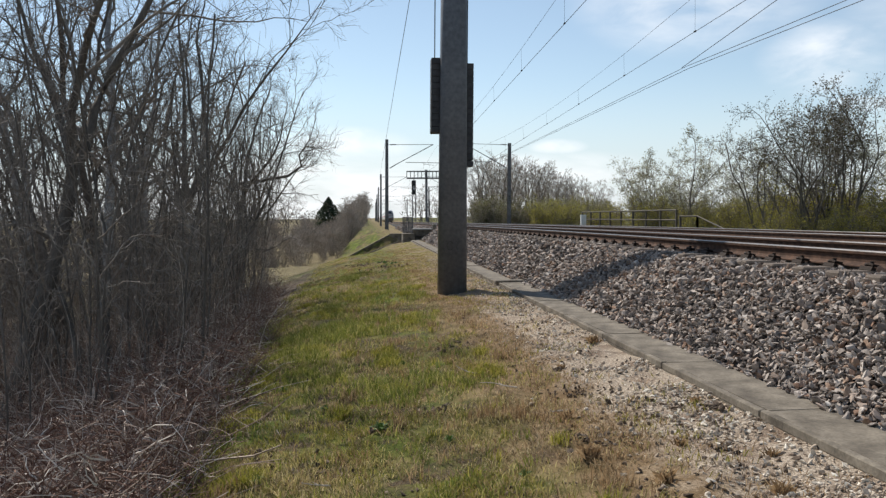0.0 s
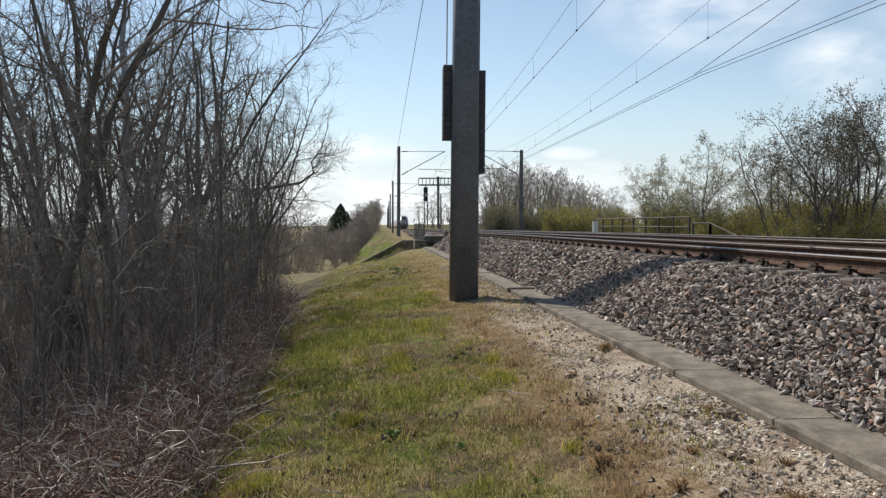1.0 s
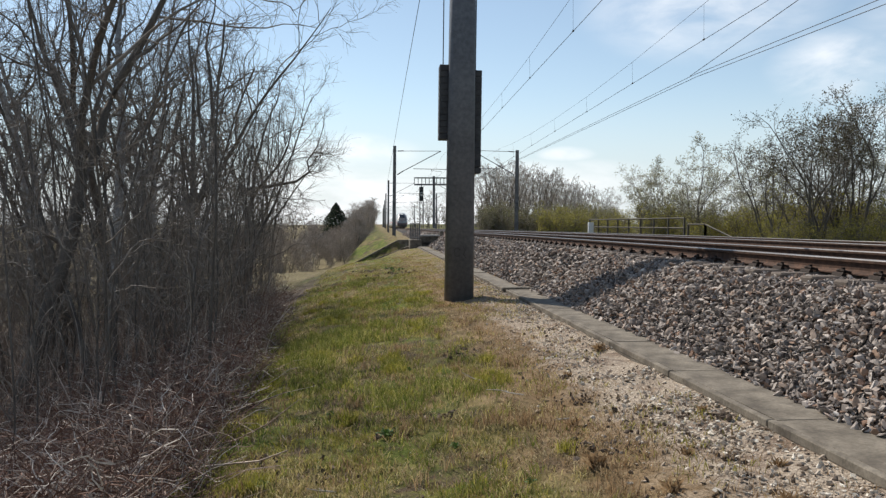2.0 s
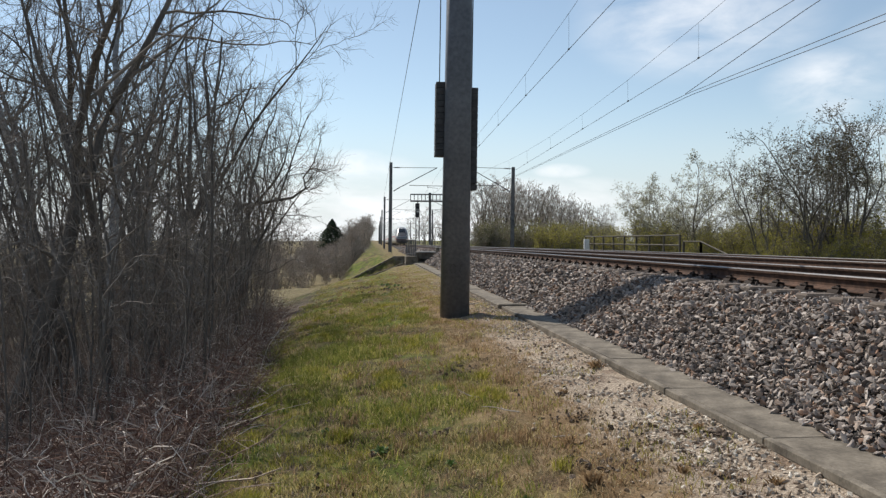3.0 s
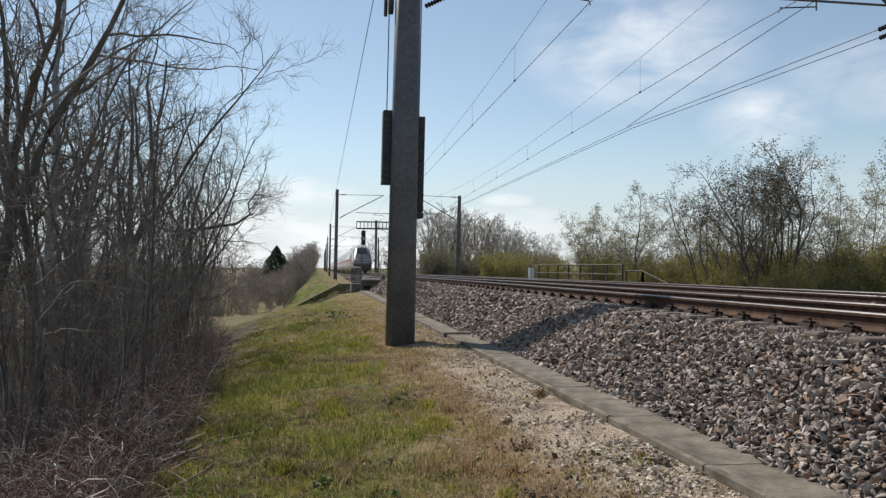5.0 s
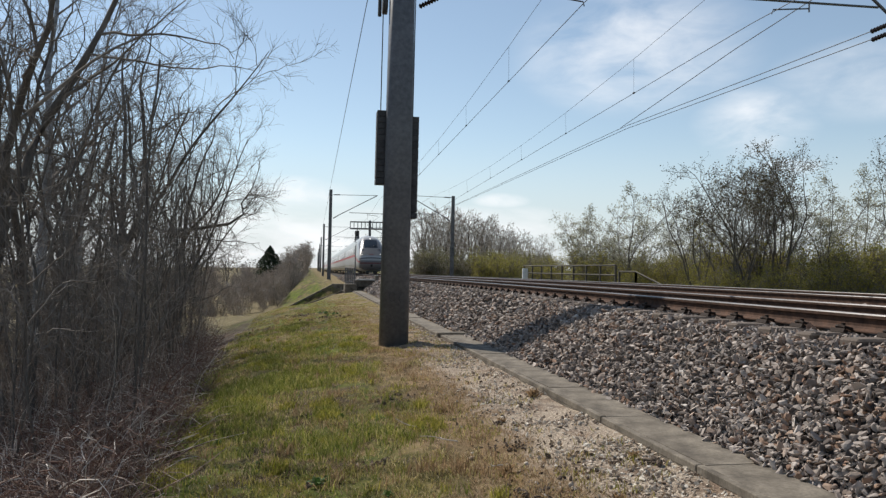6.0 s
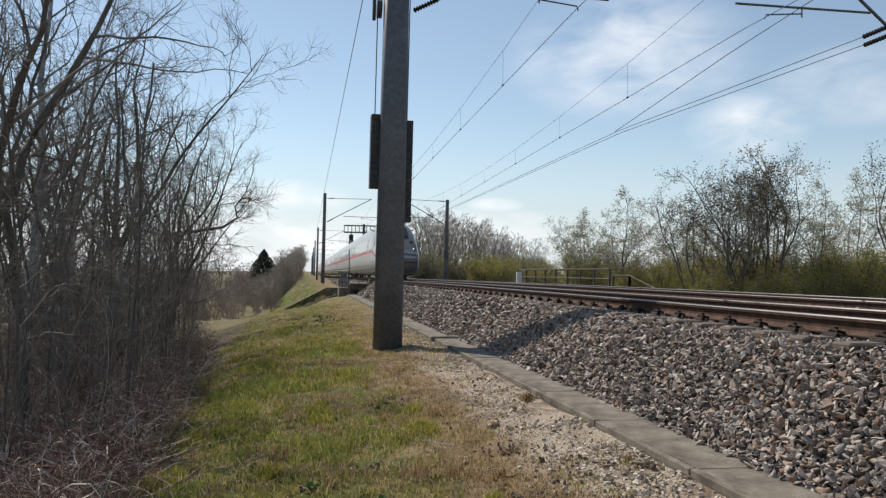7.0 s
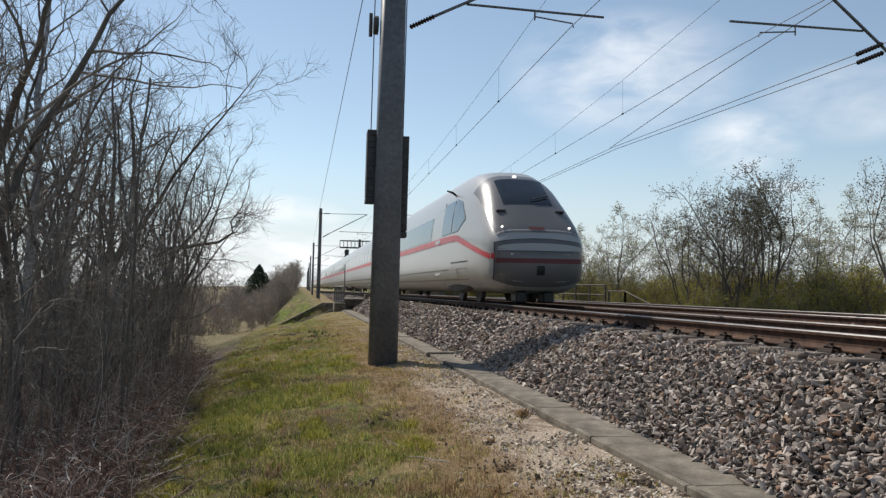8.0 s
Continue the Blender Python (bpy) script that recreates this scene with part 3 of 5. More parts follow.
def build_big_mast():
    x, y, base = 1.79, 17.1, -0.2
    m = thing("catenary_mast", "heavy grey steel catenary mast with tensioning weights", "mast", "catenary masts", at=pose(x, y, base, 0, 0.75, 0))
    part("column", round_column(9.5, 0.6, 0.5, 0.5, 0.42), M_column, m, smooth=True)
    part("foundation", box(-0.5, 0.5, -0.45, 0.45, -0.7, -0.12, 0.04), M_concrete, m)
    for dx, z0, z1 in ((-0.36, 3.42, 4.98), (0.33, 2.72, 4.88)):
        n = int((z1 - z0) / 0.13)
        wt = part("tension_weight", box(dx - 0.1, dx + 0.1, 0.0, 0.34, z0, z0 + 0.12, 0.008), M_weight, m, "stacked cast-iron tensioning weights")
        for i in range(1, n):
            part("weight_disc", box(dx - 0.1, dx + 0.1, 0.0, 0.34, z0 + i * (z1 - z0) / n, z0 + (i + 0.975) * (z1 - z0) / n, 0.008), M_weight, wt)
        part("weight_rope", tube([(dx - 0.02, 0.15, z1), (dx - 0.02, 0.15, 8.6)], [0.012, 0.012], 5), M_wire, m)
    part("pulley", joined(tube([(-0.4, 0.12, 7.25), (-0.3, 0.12, 7.25)], [0.2, 0.2], 14), tube([(-0.46, 0.12, 7.0), (-0.46, 0.12, 7.5)], [0.04, 0.04], 6)), M_weight, m)
    cantilever(m, 1, 3.98, 7.2, 9.05, 7.52, 0.27)
    ring = [(-0.07 + 0.065 * math.cos(a), -0.247, 1.06 + 0.09 * math.sin(a)) for a in [0.5 + 0.55 * k for k in range(10)]]
    part("scrawl", tube(ring, [0.006] * 10, 5), M_weight, m, "dark painted scrawl")
    part("scrawl", tube([(0.05, -0.247, 1.18), (0.1, -0.247, 1.1), (0.06, -0.247, 1.02), (0.12, -0.247, 0.93)], [0.006] * 4, 5), M_weight, m, "dark painted scrawl")
    return m


build_big_mast()
small_mast(1.8, 72, 1)
small_mast(1.8 + bend(129), 129, 1)
small_mast(1.8 + bend(184), 184, 1)
small_mast(1.8 + bend(240), 240, 1)
small_mast(1.8 + bend(300), 300, 1)
small_mast(1.8 + bend(370), 370, 1)
small_mast(12.68, 72, -1, 0.7, h=8.1)
small_mast(14.25, 16.4, -1, 0.2, h=9.9, zoff=1.12, setback=4.25, top=9.6)
for yy in (129, 184, 240, 300):
    small_mast(13.2 + bend(yy), yy, -1, 0.3)


def build_wires():
    spans = [(-40, 0.3), (17.1, -0.02), (72, 0.2), (129, -0.3), (184, 0.3), (240, -0.3), (300, 0.3)]
    for c in (NEAR, FAR):
        w = thing("overhead_line", "thin dark contact and carrier wires above the track", "overhead line", "overhead lines")
        con, mes, drops = [], [], []
        for (ya, oa), (yb, ob_) in zip(spans, spans[1:]):
            za = (7.32 if c == NEAR else 7.12) if ya < 20 else 6.0
            zb = (7.32 if c == NEAR else 7.12) if yb < 20 else 6.0
            ma, mb = za + 1.45, zb + 1.75
            n = 8
            for i in range(n + (yb == 300)):
                t = i / n
                y = ya + (yb - ya) * t
                x = c + oa + (ob_ - oa) * t + bend(y)
                con.append((x, y, za + (zb - za) * t))
                mes.append((c + bend(y) + (oa + (ob_ - oa) * t) * 0.5, y, ma + (mb - ma) * t - 0.95 * 4 * t * (1 - t)))
                if 0 < i < n:
                    drops.append((con[-1], mes[-1]))
        part("contact_wire", tube(con, [0.009] * len(con), 5), M_wire, w)
        part("carrier_wire", tube(mes, [0.006] * len(mes), 5), M_wire, w)
        for a, b in drops[:20]:
            part("dropper", tube([a, b], [0.004, 0.004], 4), M_wire, w)
            part("dropper_clamp", tube([(a[0], a[1] - 0.04, a[2] + 0.01), (a[0], a[1] + 0.04, a[2] + 0.01)], [0.03, 0.03], 6), M_wire, w)
    # feeder lines with insulators carried by the far masts, and the one above the near masts
    for k, (xa, za, xb, zb) in enumerate(((13.0, 7.15, 12.9, 7.2), (13.25, 7.05, 12.95, 7.15))):
        f = thing("feeder_line", "dark feeder wire with ribbed insulator", "feeder line", "feeder lines")
        part("wire", tube([(xa + 0.2, -30, za + 0.3), (xa, 17, za), (xb, 32, za + 0.3), (xb, 72, zb), (xb + bend(184), 184, zb)], [0.011] * 5, 5), M_wire, f)
        part("line_insulator", insulator((xa, 16.3 + 0.3 * k, za), (xa, 17.2 + 0.3 * k, za)), M_insul, f)
    f = thing("jumper_wire", "dark jumper wire running down to the feeder line", "wire")
    part("wire", tube([(12.0, 10, 8.75), (12.0, 16.5, 8.2), (12.0, 21.6, 7.85), (12.3, 31, 7.2)], [0.012] * 4, 5), M_wire, f)
    f = thing("feeder_line", "thin dark wire strung over the mast tops", "feeder line", "feeder lines")
    part("wire", tube([(1.4, -30, 9.6), (1.55, 17, 9.3), (1.65, 40, 8.88), (1.8, 72, 8.3), (1.8 + bend(184), 184, 8.3), (1.8 + bend(300), 300, 8.3)], [0.012] * 6, 5), M_wire, f)


build_wires()


# ---- signal gantry
def build_gantry():
    g = thing("signal_gantry", "grey lattice cantilever gantry with hanging signal", "signal gantry", at=pose(8.0, 108, 0.85))
    part("post", mast_bm(6.9, 0.3, 0.3, 0.3, 0.3), M_mast, g)
    bm = bmesh.new()
    for z in (5.75, 6.62):
        for yy in (-0.4, 0.4):
            box_bm(bm, -2.6, 1.8, yy - 0.05, yy + 0.05, z, z + 0.12)
    part("beam", bm, M_mast, g)
    for i in range(10):
        xx = -2.6 + i * 0.488
        part("lattice_bar", box(xx - 0.045, xx + 0.045, -0.44, -0.36, 5.85, 6.65), M_mast, g)
    part("walkway", box(-2.6, 1.8, -0.4, 0.4, 5.7, 5.75), M_mast, g)
    s = part("signal_head", box(-1.95, -1.4, -0.3, 0.0, 3.6, 5.5, 0.06), M_black, g, "black hanging signal head")
    part("signal_hanger", box(-1.7, -1.6, -0.2, -0.1, 5.4, 5.75), M_mast, g)
    part("signal_plate", box(-1.8, -1.5, -0.33, -0.305, 4.3, 4.75, 0.01), M_white, s, "small white plate")
    for i, (dx, dz) in enumerate(((-1.78, 5.1), (-1.52, 5.1), (-1.65, 4.6), (-1.65, 4.2))):
        part("lens_hood", tube([(dx, -0.3, dz), (dx, -0.55, dz)], [0.1, 0.11], 10), M_weight, s)
    p = thing("line_post", "thin grey steel post beside the track", "post", at=pose(3.75, 66, -0.2))
    part("tube", tube([(0, 0, 0), (0, 0, 3.4)], [0.045, 0.04], 8), M_mast, p)
    part("cap", tube([(0, 0, 3.4), (0, 0, 3.44)], [0.06, 0.05], 8), M_steel, p)


build_gantry()


# ---- underpass: abutments, deck, wing wall, railings
def railing(pts, height, spacing, name, label, mids=(0.5,), mat=None):
    r = thing(name, label, "railing", "railings")
    mat = mat or M_steel
    for (a, b) in zip(pts, pts[1:]):
        a, b = Vector(a), Vector(b)
        n = max(1, round((b - a).length / spacing))
        for i in range(n + 1):
            p = a.lerp(b, i / n)
            part("post", box(p.x - 0.04, p.x + 0.04, p.y - 0.04, p.y + 0.04, p.z, p.z + height), mat, r)
        for h in (*mids, 1.0):
            part("handrail", tube([a + Vector((0, 0, height * h)), b + Vector((0, 0, height * h))], [0.035, 0.035], 6), mat, r)
    return r


def build_underpass():
    u = thing("bridge", "small concrete railway bridge with dark wing walls", "bridge", kind="structure")
    part("deck", box(3.2, 12.8, GAP0 - 0.3, GAP1 + 0.3, -0.25, 0.25, 0.03), M_concrete, u)
    part("abutment", box(2.3, 13.5, GAP0 - 0.6, GAP0 + 0.1, -2.9, 0.0, 0.03), M_concrete, u)
    part("abutment", box(2.3, 13.5, GAP1 - 0.1, GAP1 + 0.6, -2.9, 0.0, 0.03), M_concrete, u)
    part("parapet_block", box(2.35, 3.1, 52.6, 54.4, -0.6, 0.42, 0.03), M_concrete, u)
    part("ballast_wall", box(3.05, 4.35, 53.7, 54.05, 0.1, 0.62, 0.02), M_concrete, u, "dark concrete wall that holds the ballast")
    # pale slab stands in for the sunlit top behind the wall
    part("wall_coping", box(3.05, 4.35, 53.6, 54.5, 0.62, 0.72, 0.02), M_lit_concrete, u, "concrete coping, pale as if sunlit")
    part("wall_pier", box(4.36, 4.62, 53.66, 54.1, 0.3, 0.98, 0.02), M_concrete, u)
    # wing walls that fall away down the bank
    for y0, y1, ztop in ((GAP1 - 0.05, GAP1 + 0.35, 0.42),):
        V = [(2.6, y0, 0.28), (1.8, y0, 0.28), (-3.4, y0, wing_top(-3.4)), (-3.4, y0, -3.0), (2.6, y0, -3.0)]
        V += [(x, y1, z) for x, _, z in V]
        part("wing_wall", (V, [(0, 1, 2, 3, 4), (9, 8, 7, 6, 5), (0, 5, 6, 1), (1, 6, 7, 2), (2, 7, 8, 3), (3, 8, 9, 4), (4, 9, 5, 0)]), M_concrete, u)
    V = [(2.4, 53.7, 0.02), (1.64, 53.7, -0.27), (-2.5, 53.7, -1.84), (-2.5, 53.7, -2.9), (2.4, 53.7, -2.9)]
    V += [(x, 54.0, z) for x, _, z in V]
    part("wing_wall", (V, [(0, 1, 2, 3, 4), (9, 8, 7, 6, 5), (0, 5, 6, 1), (1, 6, 7, 2), (2, 7, 8, 3), (3, 8, 9, 4), (4, 9, 5, 0)]), M_concrete, u)
    railing([(2.45, 54.2, 0.42), (2.95, 52.8, 0.42)], 1.05, 0.28, "abutment_railing", "dark steel railing on the bridge abutment", (0.12,), M_mast)
    railing([(13.6, 50.5, 0.0), (13.6, 34.8, 0.0)], 1.7, 1.9, "bridge_railing", "grey tubular railing beyond the far track", (0.74,), M_fence)
    railing([(13.65, 34.5, 0.0), (13.8, 33.0, 0.0), (14.0, 30.9, -0.5)], 1.42, 1.8, "stair_railing", "grey sloping stair railing beyond the far track", (), M_fence)
    k = thing("marker_post", "short white painted marker post", "post", at=pose(13.2, 48.8, 0.2))
    part("body", box(-0.16, 0.16, -0.1, 0.1, 0, 1.34, 0.02), M_white, k)
    part("foot", box(-0.2, 0.2, -0.14, 0.14, -0.4, 0.1, 0.02), M_concrete, k)


build_underpass()


# ---------------------------------------------------------------- the train
def sec(s):
    """Half width, top, bottom of the head car at s metres behind the tip."""
    w = float(np.interp(s, [0, 0.12, 0.35, 0.8, 1.6, 2.8, 4.2, 6.0], [0.74, 1.04, 1.2, 1.29, 1.36, 1.41, 1.44, 1.45]))
    top = float(np.interp(s, [0, 0.12, 0.35, 0.8, 1.5, 2.3, 3.2, 4.4, 6.0], [1.26, 1.58, 1.88, 2.28, 2.86, 3.4, 3.72, 3.87, 3.9]))
    bot = float(np.interp(s, [0, 0.12, 0.35, 0.8, 2.0], [0.86, 0.58, 0.38, 0.27, 0.27]))
    return w, top, bot


ZM = 1.25


def shell(s, a):
    """Point of the head car's skin; a: 0 at the right flank, 90 on the crown, 180 left, 270 below."""
    w, top, bot = sec(s)
    c, si = math.cos(a), math.sin(a)
    n = float(np.interp(s, [0, 0.35, 1.5, 6], [5.0, 4.4, 3.4, 3.4]))
    r = (abs(c) ** n + abs(si) ** n) ** (-1 / n)
    x = w * r * c
    z = ZM + (top - ZM) * r * si if si >= 0 else ZM + (ZM - bot) * r * si
    if z > ZM:
        x *= 1 - 0.11 * ((z - ZM) / 2.5) ** 1.6
    return Vector((x, s, z))


def skin(ss, angles, lift=0.0):
    V = []
    for s in ss:
        for a in angles:
            p = shell(s, a)
            if lift:
                e = 1e-3
                nrm = (shell(s, a + e) - p).cross(shell(s + e, a) - p).normalized()
                p = p - nrm * lift if nrm.dot(p - Vector((0, s + 1.5, 1.4))) < 0 else p + nrm * lift
            V.append(tuple(p))
    n = len(angles)
    F = [(j * n + i, j * n + i + 1, (j + 1) * n + i + 1, (j + 1) * n + i) for j in range(len(ss) - 1) for i in range(n - 1)]
    return V, F


def flank(ss, z0, z1, side, lift=0.008, rows=3):
    """A strip on the flank between heights z0(s) and z1(s)."""
    V = []
    for s in ss:
        lo, hi = (z0(s) if callable(z0) else z0), (z1(s) if callable(z1) else z1)
        for k in range(rows):
            z = lo + (hi - lo) * k / (rows - 1)
            a0, a1 = -1.2, math.pi / 2
            for _ in range(24):
                am = (a0 + a1) / 2
                if shell(s, am).z < z:
                    a0 = am
                else:
                    a1 = am
            p = shell(s, a0)
            e = 1e-3
            nrm = (shell(s, a0 + e) - p).cross(shell(s + e, a0) - p).normalized()
            if nrm.x < 0:
                nrm = -nrm
            p = p + nrm * lift
            V.append((side * p.x, p.y, p.z))
    F = [(j * rows + i, j * rows + i + 1, (j + 1) * rows + i + 1, (j + 1) * rows + i) for j in range(len(ss) - 1) for i in range(rows - 1)]
    return V, F


def seq(a, b, n):
    return [a + (b - a) * i / n for i in range(n + 1)]


def front_s(x, z):
    """How far behind the tip the skin lies at x and height z of the nose."""
    s0, s1 = 0.0, 2.6
    for _ in range(26):
        s = (s0 + s1) / 2
        w, top, bot = sec(s)
        n = float(np.interp(s, [0, 0.35, 1.5, 6], [5.0, 4.4, 3.4, 3.4]))
        v = (z - ZM) / (top - ZM) if z > ZM else (ZM - z) / (ZM - bot)
        k = 1 - 0.11 * (max(0.0, z - ZM) / 2.5) ** 1.6
        if (abs(x) / (w * k)) ** n + v ** n < 1:
            s1 = s
        else:
            s0 = s
    return s1


def nose_patch(half, z0, z1, lift, nx=28, nz=8):
    """A panel laid on the nose between heights z0(x) and z1(x), x from -half to half."""
    V = []
    for i in range(nx + 1):
        x = half * math.sin(math.pi / 2 * (2 * i / nx - 1))
        lo, hi = (z0(x) if callable(z0) else z0), (z1(x) if callable(z1) else z1)
        for k in range(nz + 1):
            z = lo + (hi - lo) * k / nz
            out = Vector((x * 0.5, -1.0, (z - 1.1) * 0.5)).normalized()
            V.append(tuple(Vector((x, front_s(x, z), z)) + out * lift))
    F = [(i * (nz + 1) + k, (i + 1) * (nz + 1) + k, (i + 1) * (nz + 1) + k + 1, i * (nz + 1) + k + 1) for i in range(nx) for k in range(nz)]
    return V, F


def bogie(train, y):
    b = part("bogie", joined(*[tube([(s * 1.05, y - 1.7, 0.55), (s * 1.05, y - 0.4, 0.45), (s * 1.05, y + 0.4, 0.45), (s * 1.05, y + 1.7, 0.55)], [0.16, 0.2, 0.2, 0.16], 6) for s in (-1, 1)],
                             tube([(-1.05, y, 0.55), (1.05, y, 0.55)], [0.2, 0.2], 6)), M_skirt, train)
    for dy in (-1.25, 1.25):
        for s in (-0.75, 0.75):
            part("wheel", tube([(s - 0.06, y + dy, 0.46), (s + 0.06, y + dy, 0.46)], [0.46, 0.46], 20), M_skirt, b)
        part("axle", tube([(-0.75, y + dy, 0.46), (0.75, y + dy, 0.46)], [0.09, 0.09], 8), M_skirt, b)


def build_train():
    t = thing("express_train", "pale grey high-speed train with a red stripe", "train")
    tip = [0, 0.04, 0.12, 0.22, 0.35, 0.55, 0.8, 1.1, 1.45, 1.8, 2.2, 2.7, 3.2, 3.8, 4.5, 5.2, 6.0, 8, 12, 20, 28.4]
    ring = seq(0, 2 * math.pi, 56)
    V, F = skin(tip, ring)
    n = len(ring)
    V.append((0, 0.0, 1.1))
    F += [(len(V) - 1, i + 1, i) for i in range(n - 1)]
    body = part("head_car_body", (V, F), M_train, t, "pale grey streamlined head car", smooth=True)
    # the dark sheet over the front carries the shade of the backlit nose
    part("front_shade", skin([0.3, 0.42, 0.55, 0.8, 1.1, 1.45, 1.8, 2.2, 2.5, 2.75], seq(radians(42), radians(138), 28), 0.006), M_shaded_grey, body, "train front in dark grey with its shade in the colour", smooth=True)
    part("windscreen", skin([1.2, 1.3, 1.45, 1.8, 2.1, 2.32], seq(radians(62), radians(118), 16), 0.014), M_glass, body, "dark raked windscreen", smooth=True)
    brow = lambda x: 1.64 - 0.10 * (x / 1.1) ** 2
    chin = lambda x: 0.46 + 0.16 * (abs(x) / 1.1) ** 3
    part("nose_edge", nose_patch(1.135, lambda x: chin(x) - 0.012, lambda x: brow(x) + 0.016, 0.006), M_black, body, "dark joint round the coupler cover", smooth=True)
    cover = part("nose_cover", nose_patch(1.115, chin, brow, 0.014), M_shaded_grey, body, "coupler cover on the nose, greyed as if in shade", smooth=True)
    part("nose_lip", nose_patch(1.06, lambda x: 1.37 + 0.015 * (x / 1.06) ** 2, lambda x: 1.40 + 0.13 * math.sqrt(max(0.0, 1 - (x / 1.07) ** 2)), 0.024), M_train, cover, "pale lens-shaped lip across the nose", smooth=True)
    part("lip_edge", nose_patch(1.06, 1.335, 1.372, 0.05, nz=2), M_train, cover, "bright lower edge of the lip", smooth=True)
    part("nose_band", nose_patch(1.10, 1.03, 1.15, 0.02), M_shaded_red, cover, "red band across the nose, dulled as if in shade", smooth=True)
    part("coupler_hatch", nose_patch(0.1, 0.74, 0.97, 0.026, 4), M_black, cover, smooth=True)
    part("door_sign", nose_patch(0.2, 1.88, 1.96, 0.02, 6, 2), M_shaded_red, body, "red badge bar under the windscreen in the shaded red", smooth=True)
    for s in (-1, 1):
        for k, a in enumerate((radians(90 - s * 38),)):
            c = shell(0.47, a)
            part("headlight", tube([(c.x, c.y - 0.05, c.z + 0.02), (c.x, c.y + 0.1, c.z)], [0.022, 0.03], 12), M_lamp, body, "lit round headlight")
        c = shell(1.0, radians(90 - s * 33))
        part("grille", box(c.x - 0.12, c.x + 0.12, c.y - 0.06, c.y + 0.08, c.z - 0.01, c.z + 0.04, 0.01), M_black, body)
    c = shell(2.62, radians(90))
    part("top_light", box(-0.05, 0.05, c.y - 0.06, c.y + 0.1, c.z - 0.03, c.z + 0.04, 0.02), M_lamp, body, "small lit light over the windscreen")
    a, b = shell(1.5, radians(64)), shell(1.3, radians(86))
    part("wiper", tube([a + Vector((0, -0.03, 0.05)), (a + b) / 2 + Vector((0, -0.05, 0.06)), b + Vector((0, -0.03, 0.04))], [0.025, 0.02, 0.012], 5), M_black, body)
    for gx in (-0.5, 0.2):
        part("rail_guard", box(gx, gx + 0.3, 0.45, 1.0, 0.04, 0.34, 0.04), M_black, body)
    stripe = lambda s: float(np.interp(s, [0.4, 1.2, 2.6, 3.6, 4.5], [1.14, 1.3, 1.56, 1.74, 1.76]))
    for side in (-1, 1):
        part("stripe", flank(seq(0.03, 0.4, 4) + seq(0.5, 4.6, 14) + seq(6, 28.3, 8), stripe, lambda s: stripe(s) + float(np.interp(s, [0.4, 3, 5], [0.13, 0.17, 0.2])), side), M_red, body, "red stripe along the flank", smooth=True)
        part("cab_window", flank(seq(2.8, 4.45, 6), lambda s: 2.03 + 0.36 * max(0, 3.6 - s), lambda s: float(np.interp(s, [2.8, 3.6, 4.45], [2.38, 2.9, 3.06])), side, 0.012), M_glass, body, smooth=True)
        part("cab_door_window", flank(seq(4.55, 6.1, 3), 2.03, 3.02, side, 0.014), M_glass, body, smooth=True)
        part("door_seam", flank(seq(6.26, 6.36, 1), 0.5, 3.1, side, 0.016), M_black, body)
        part("cab_door", flank(seq(6.3, 7.2, 3), 0.8, 2.95, side, 0.012), M_train, body, smooth=True)
        part("window_band", flank(seq(8.2, 27.0, 10), 2.0, 2.78, side, 0.010), M_glass, body, "dark window band", smooth=True)
        part("lower_panel", flank(seq(2.4, 28.2, 16), 0.32, 0.95, side, 0.006), M_low_shade, body, "lower side panel, greyed for shade and ballast reflection", smooth=True)
        part("panel_line", flank(seq(2.2, 4.4, 6), 1.12, 1.15, side, 0.01), M_black, body)
        part("axle_cover", flank(seq(3.4, 4.3, 4), 0.72, 0.95, side, 0.07), M_train, body)
    for side in (-1, 1):
        p = shell(4.9, radians(90 - side * 50))
        part("rear_view_camera", tube([p, p + Vector((side * 0.12, 0.02, 0.1)), p + Vector((side * 0.3, 0.05, 0.16))], [0.03, 0.035, 0.025], 6), M_black, body)
    bogie(t, 4.6)
    bogie(t, 23.5)
    # the coaches behind
    rs = seq(0, 2 * math.pi, 40)
    full = [shell(20.0, a) for a in rs]
    V = [(p.x, y, p.z) for y in (0, 28.68) for p in full]
    m = len(full)
    V += V                              # the end walls keep corners of their own
    F = [(i, i + 1, m + i + 1, m + i) for i in range(m - 1)] + [tuple(2 * m + i for i in range(m - 2, -1, -1)), tuple(3 * m + i for i in range(m - 1))]
    coach_me = mesh_of("coach_body", V, F, M_train, True)
    for q in coach_me.polygons:
        q.use_smooth = len(q.vertices) == 4

    def strip_me(name, y0, y1, z0, z1, side, mat):
        v, f = flank([20.0 + y0 * 0.01, 20.0 + y1 * 0.01], z0, z1, side, 0.01)
        v = [(x, y0 if i < 3 else y1, z) for i, (x, y, z) in enumerate(v)]
        return mesh_of(name, v, f, mat)

    bits = []
    for side in (-1, 1):
        bits.append(("stripe", strip_me("stripe", 0.1, 28.1, 1.76, 1.96, side, M_red)))
        bits.append(("lower_panel", strip_me("lower_panel", 0.1, 28.1, 0.32, 0.95, side, M_low_shade)))
        for k in range(9):
            bits.append(("side_window", strip_me("side_window", 3.4 + k * 2.4, 5.3 + k * 2.4, 2.02, 2.78, side, M_glass)))
        for yy in (1.0, 26.2):
            bits.append(("coach_door", strip_me("coach_door", yy, yy + 0.95, 0.7, 2.9, side, M_shaded_grey)))
    for i in range(8):
        y0 = 28.75 * (i + 1)
        cb = part("coach_body", coach_me, None, t, at=pose(0, y0, 0))
        for nm, me in bits:
            part(nm, me, None, cb)
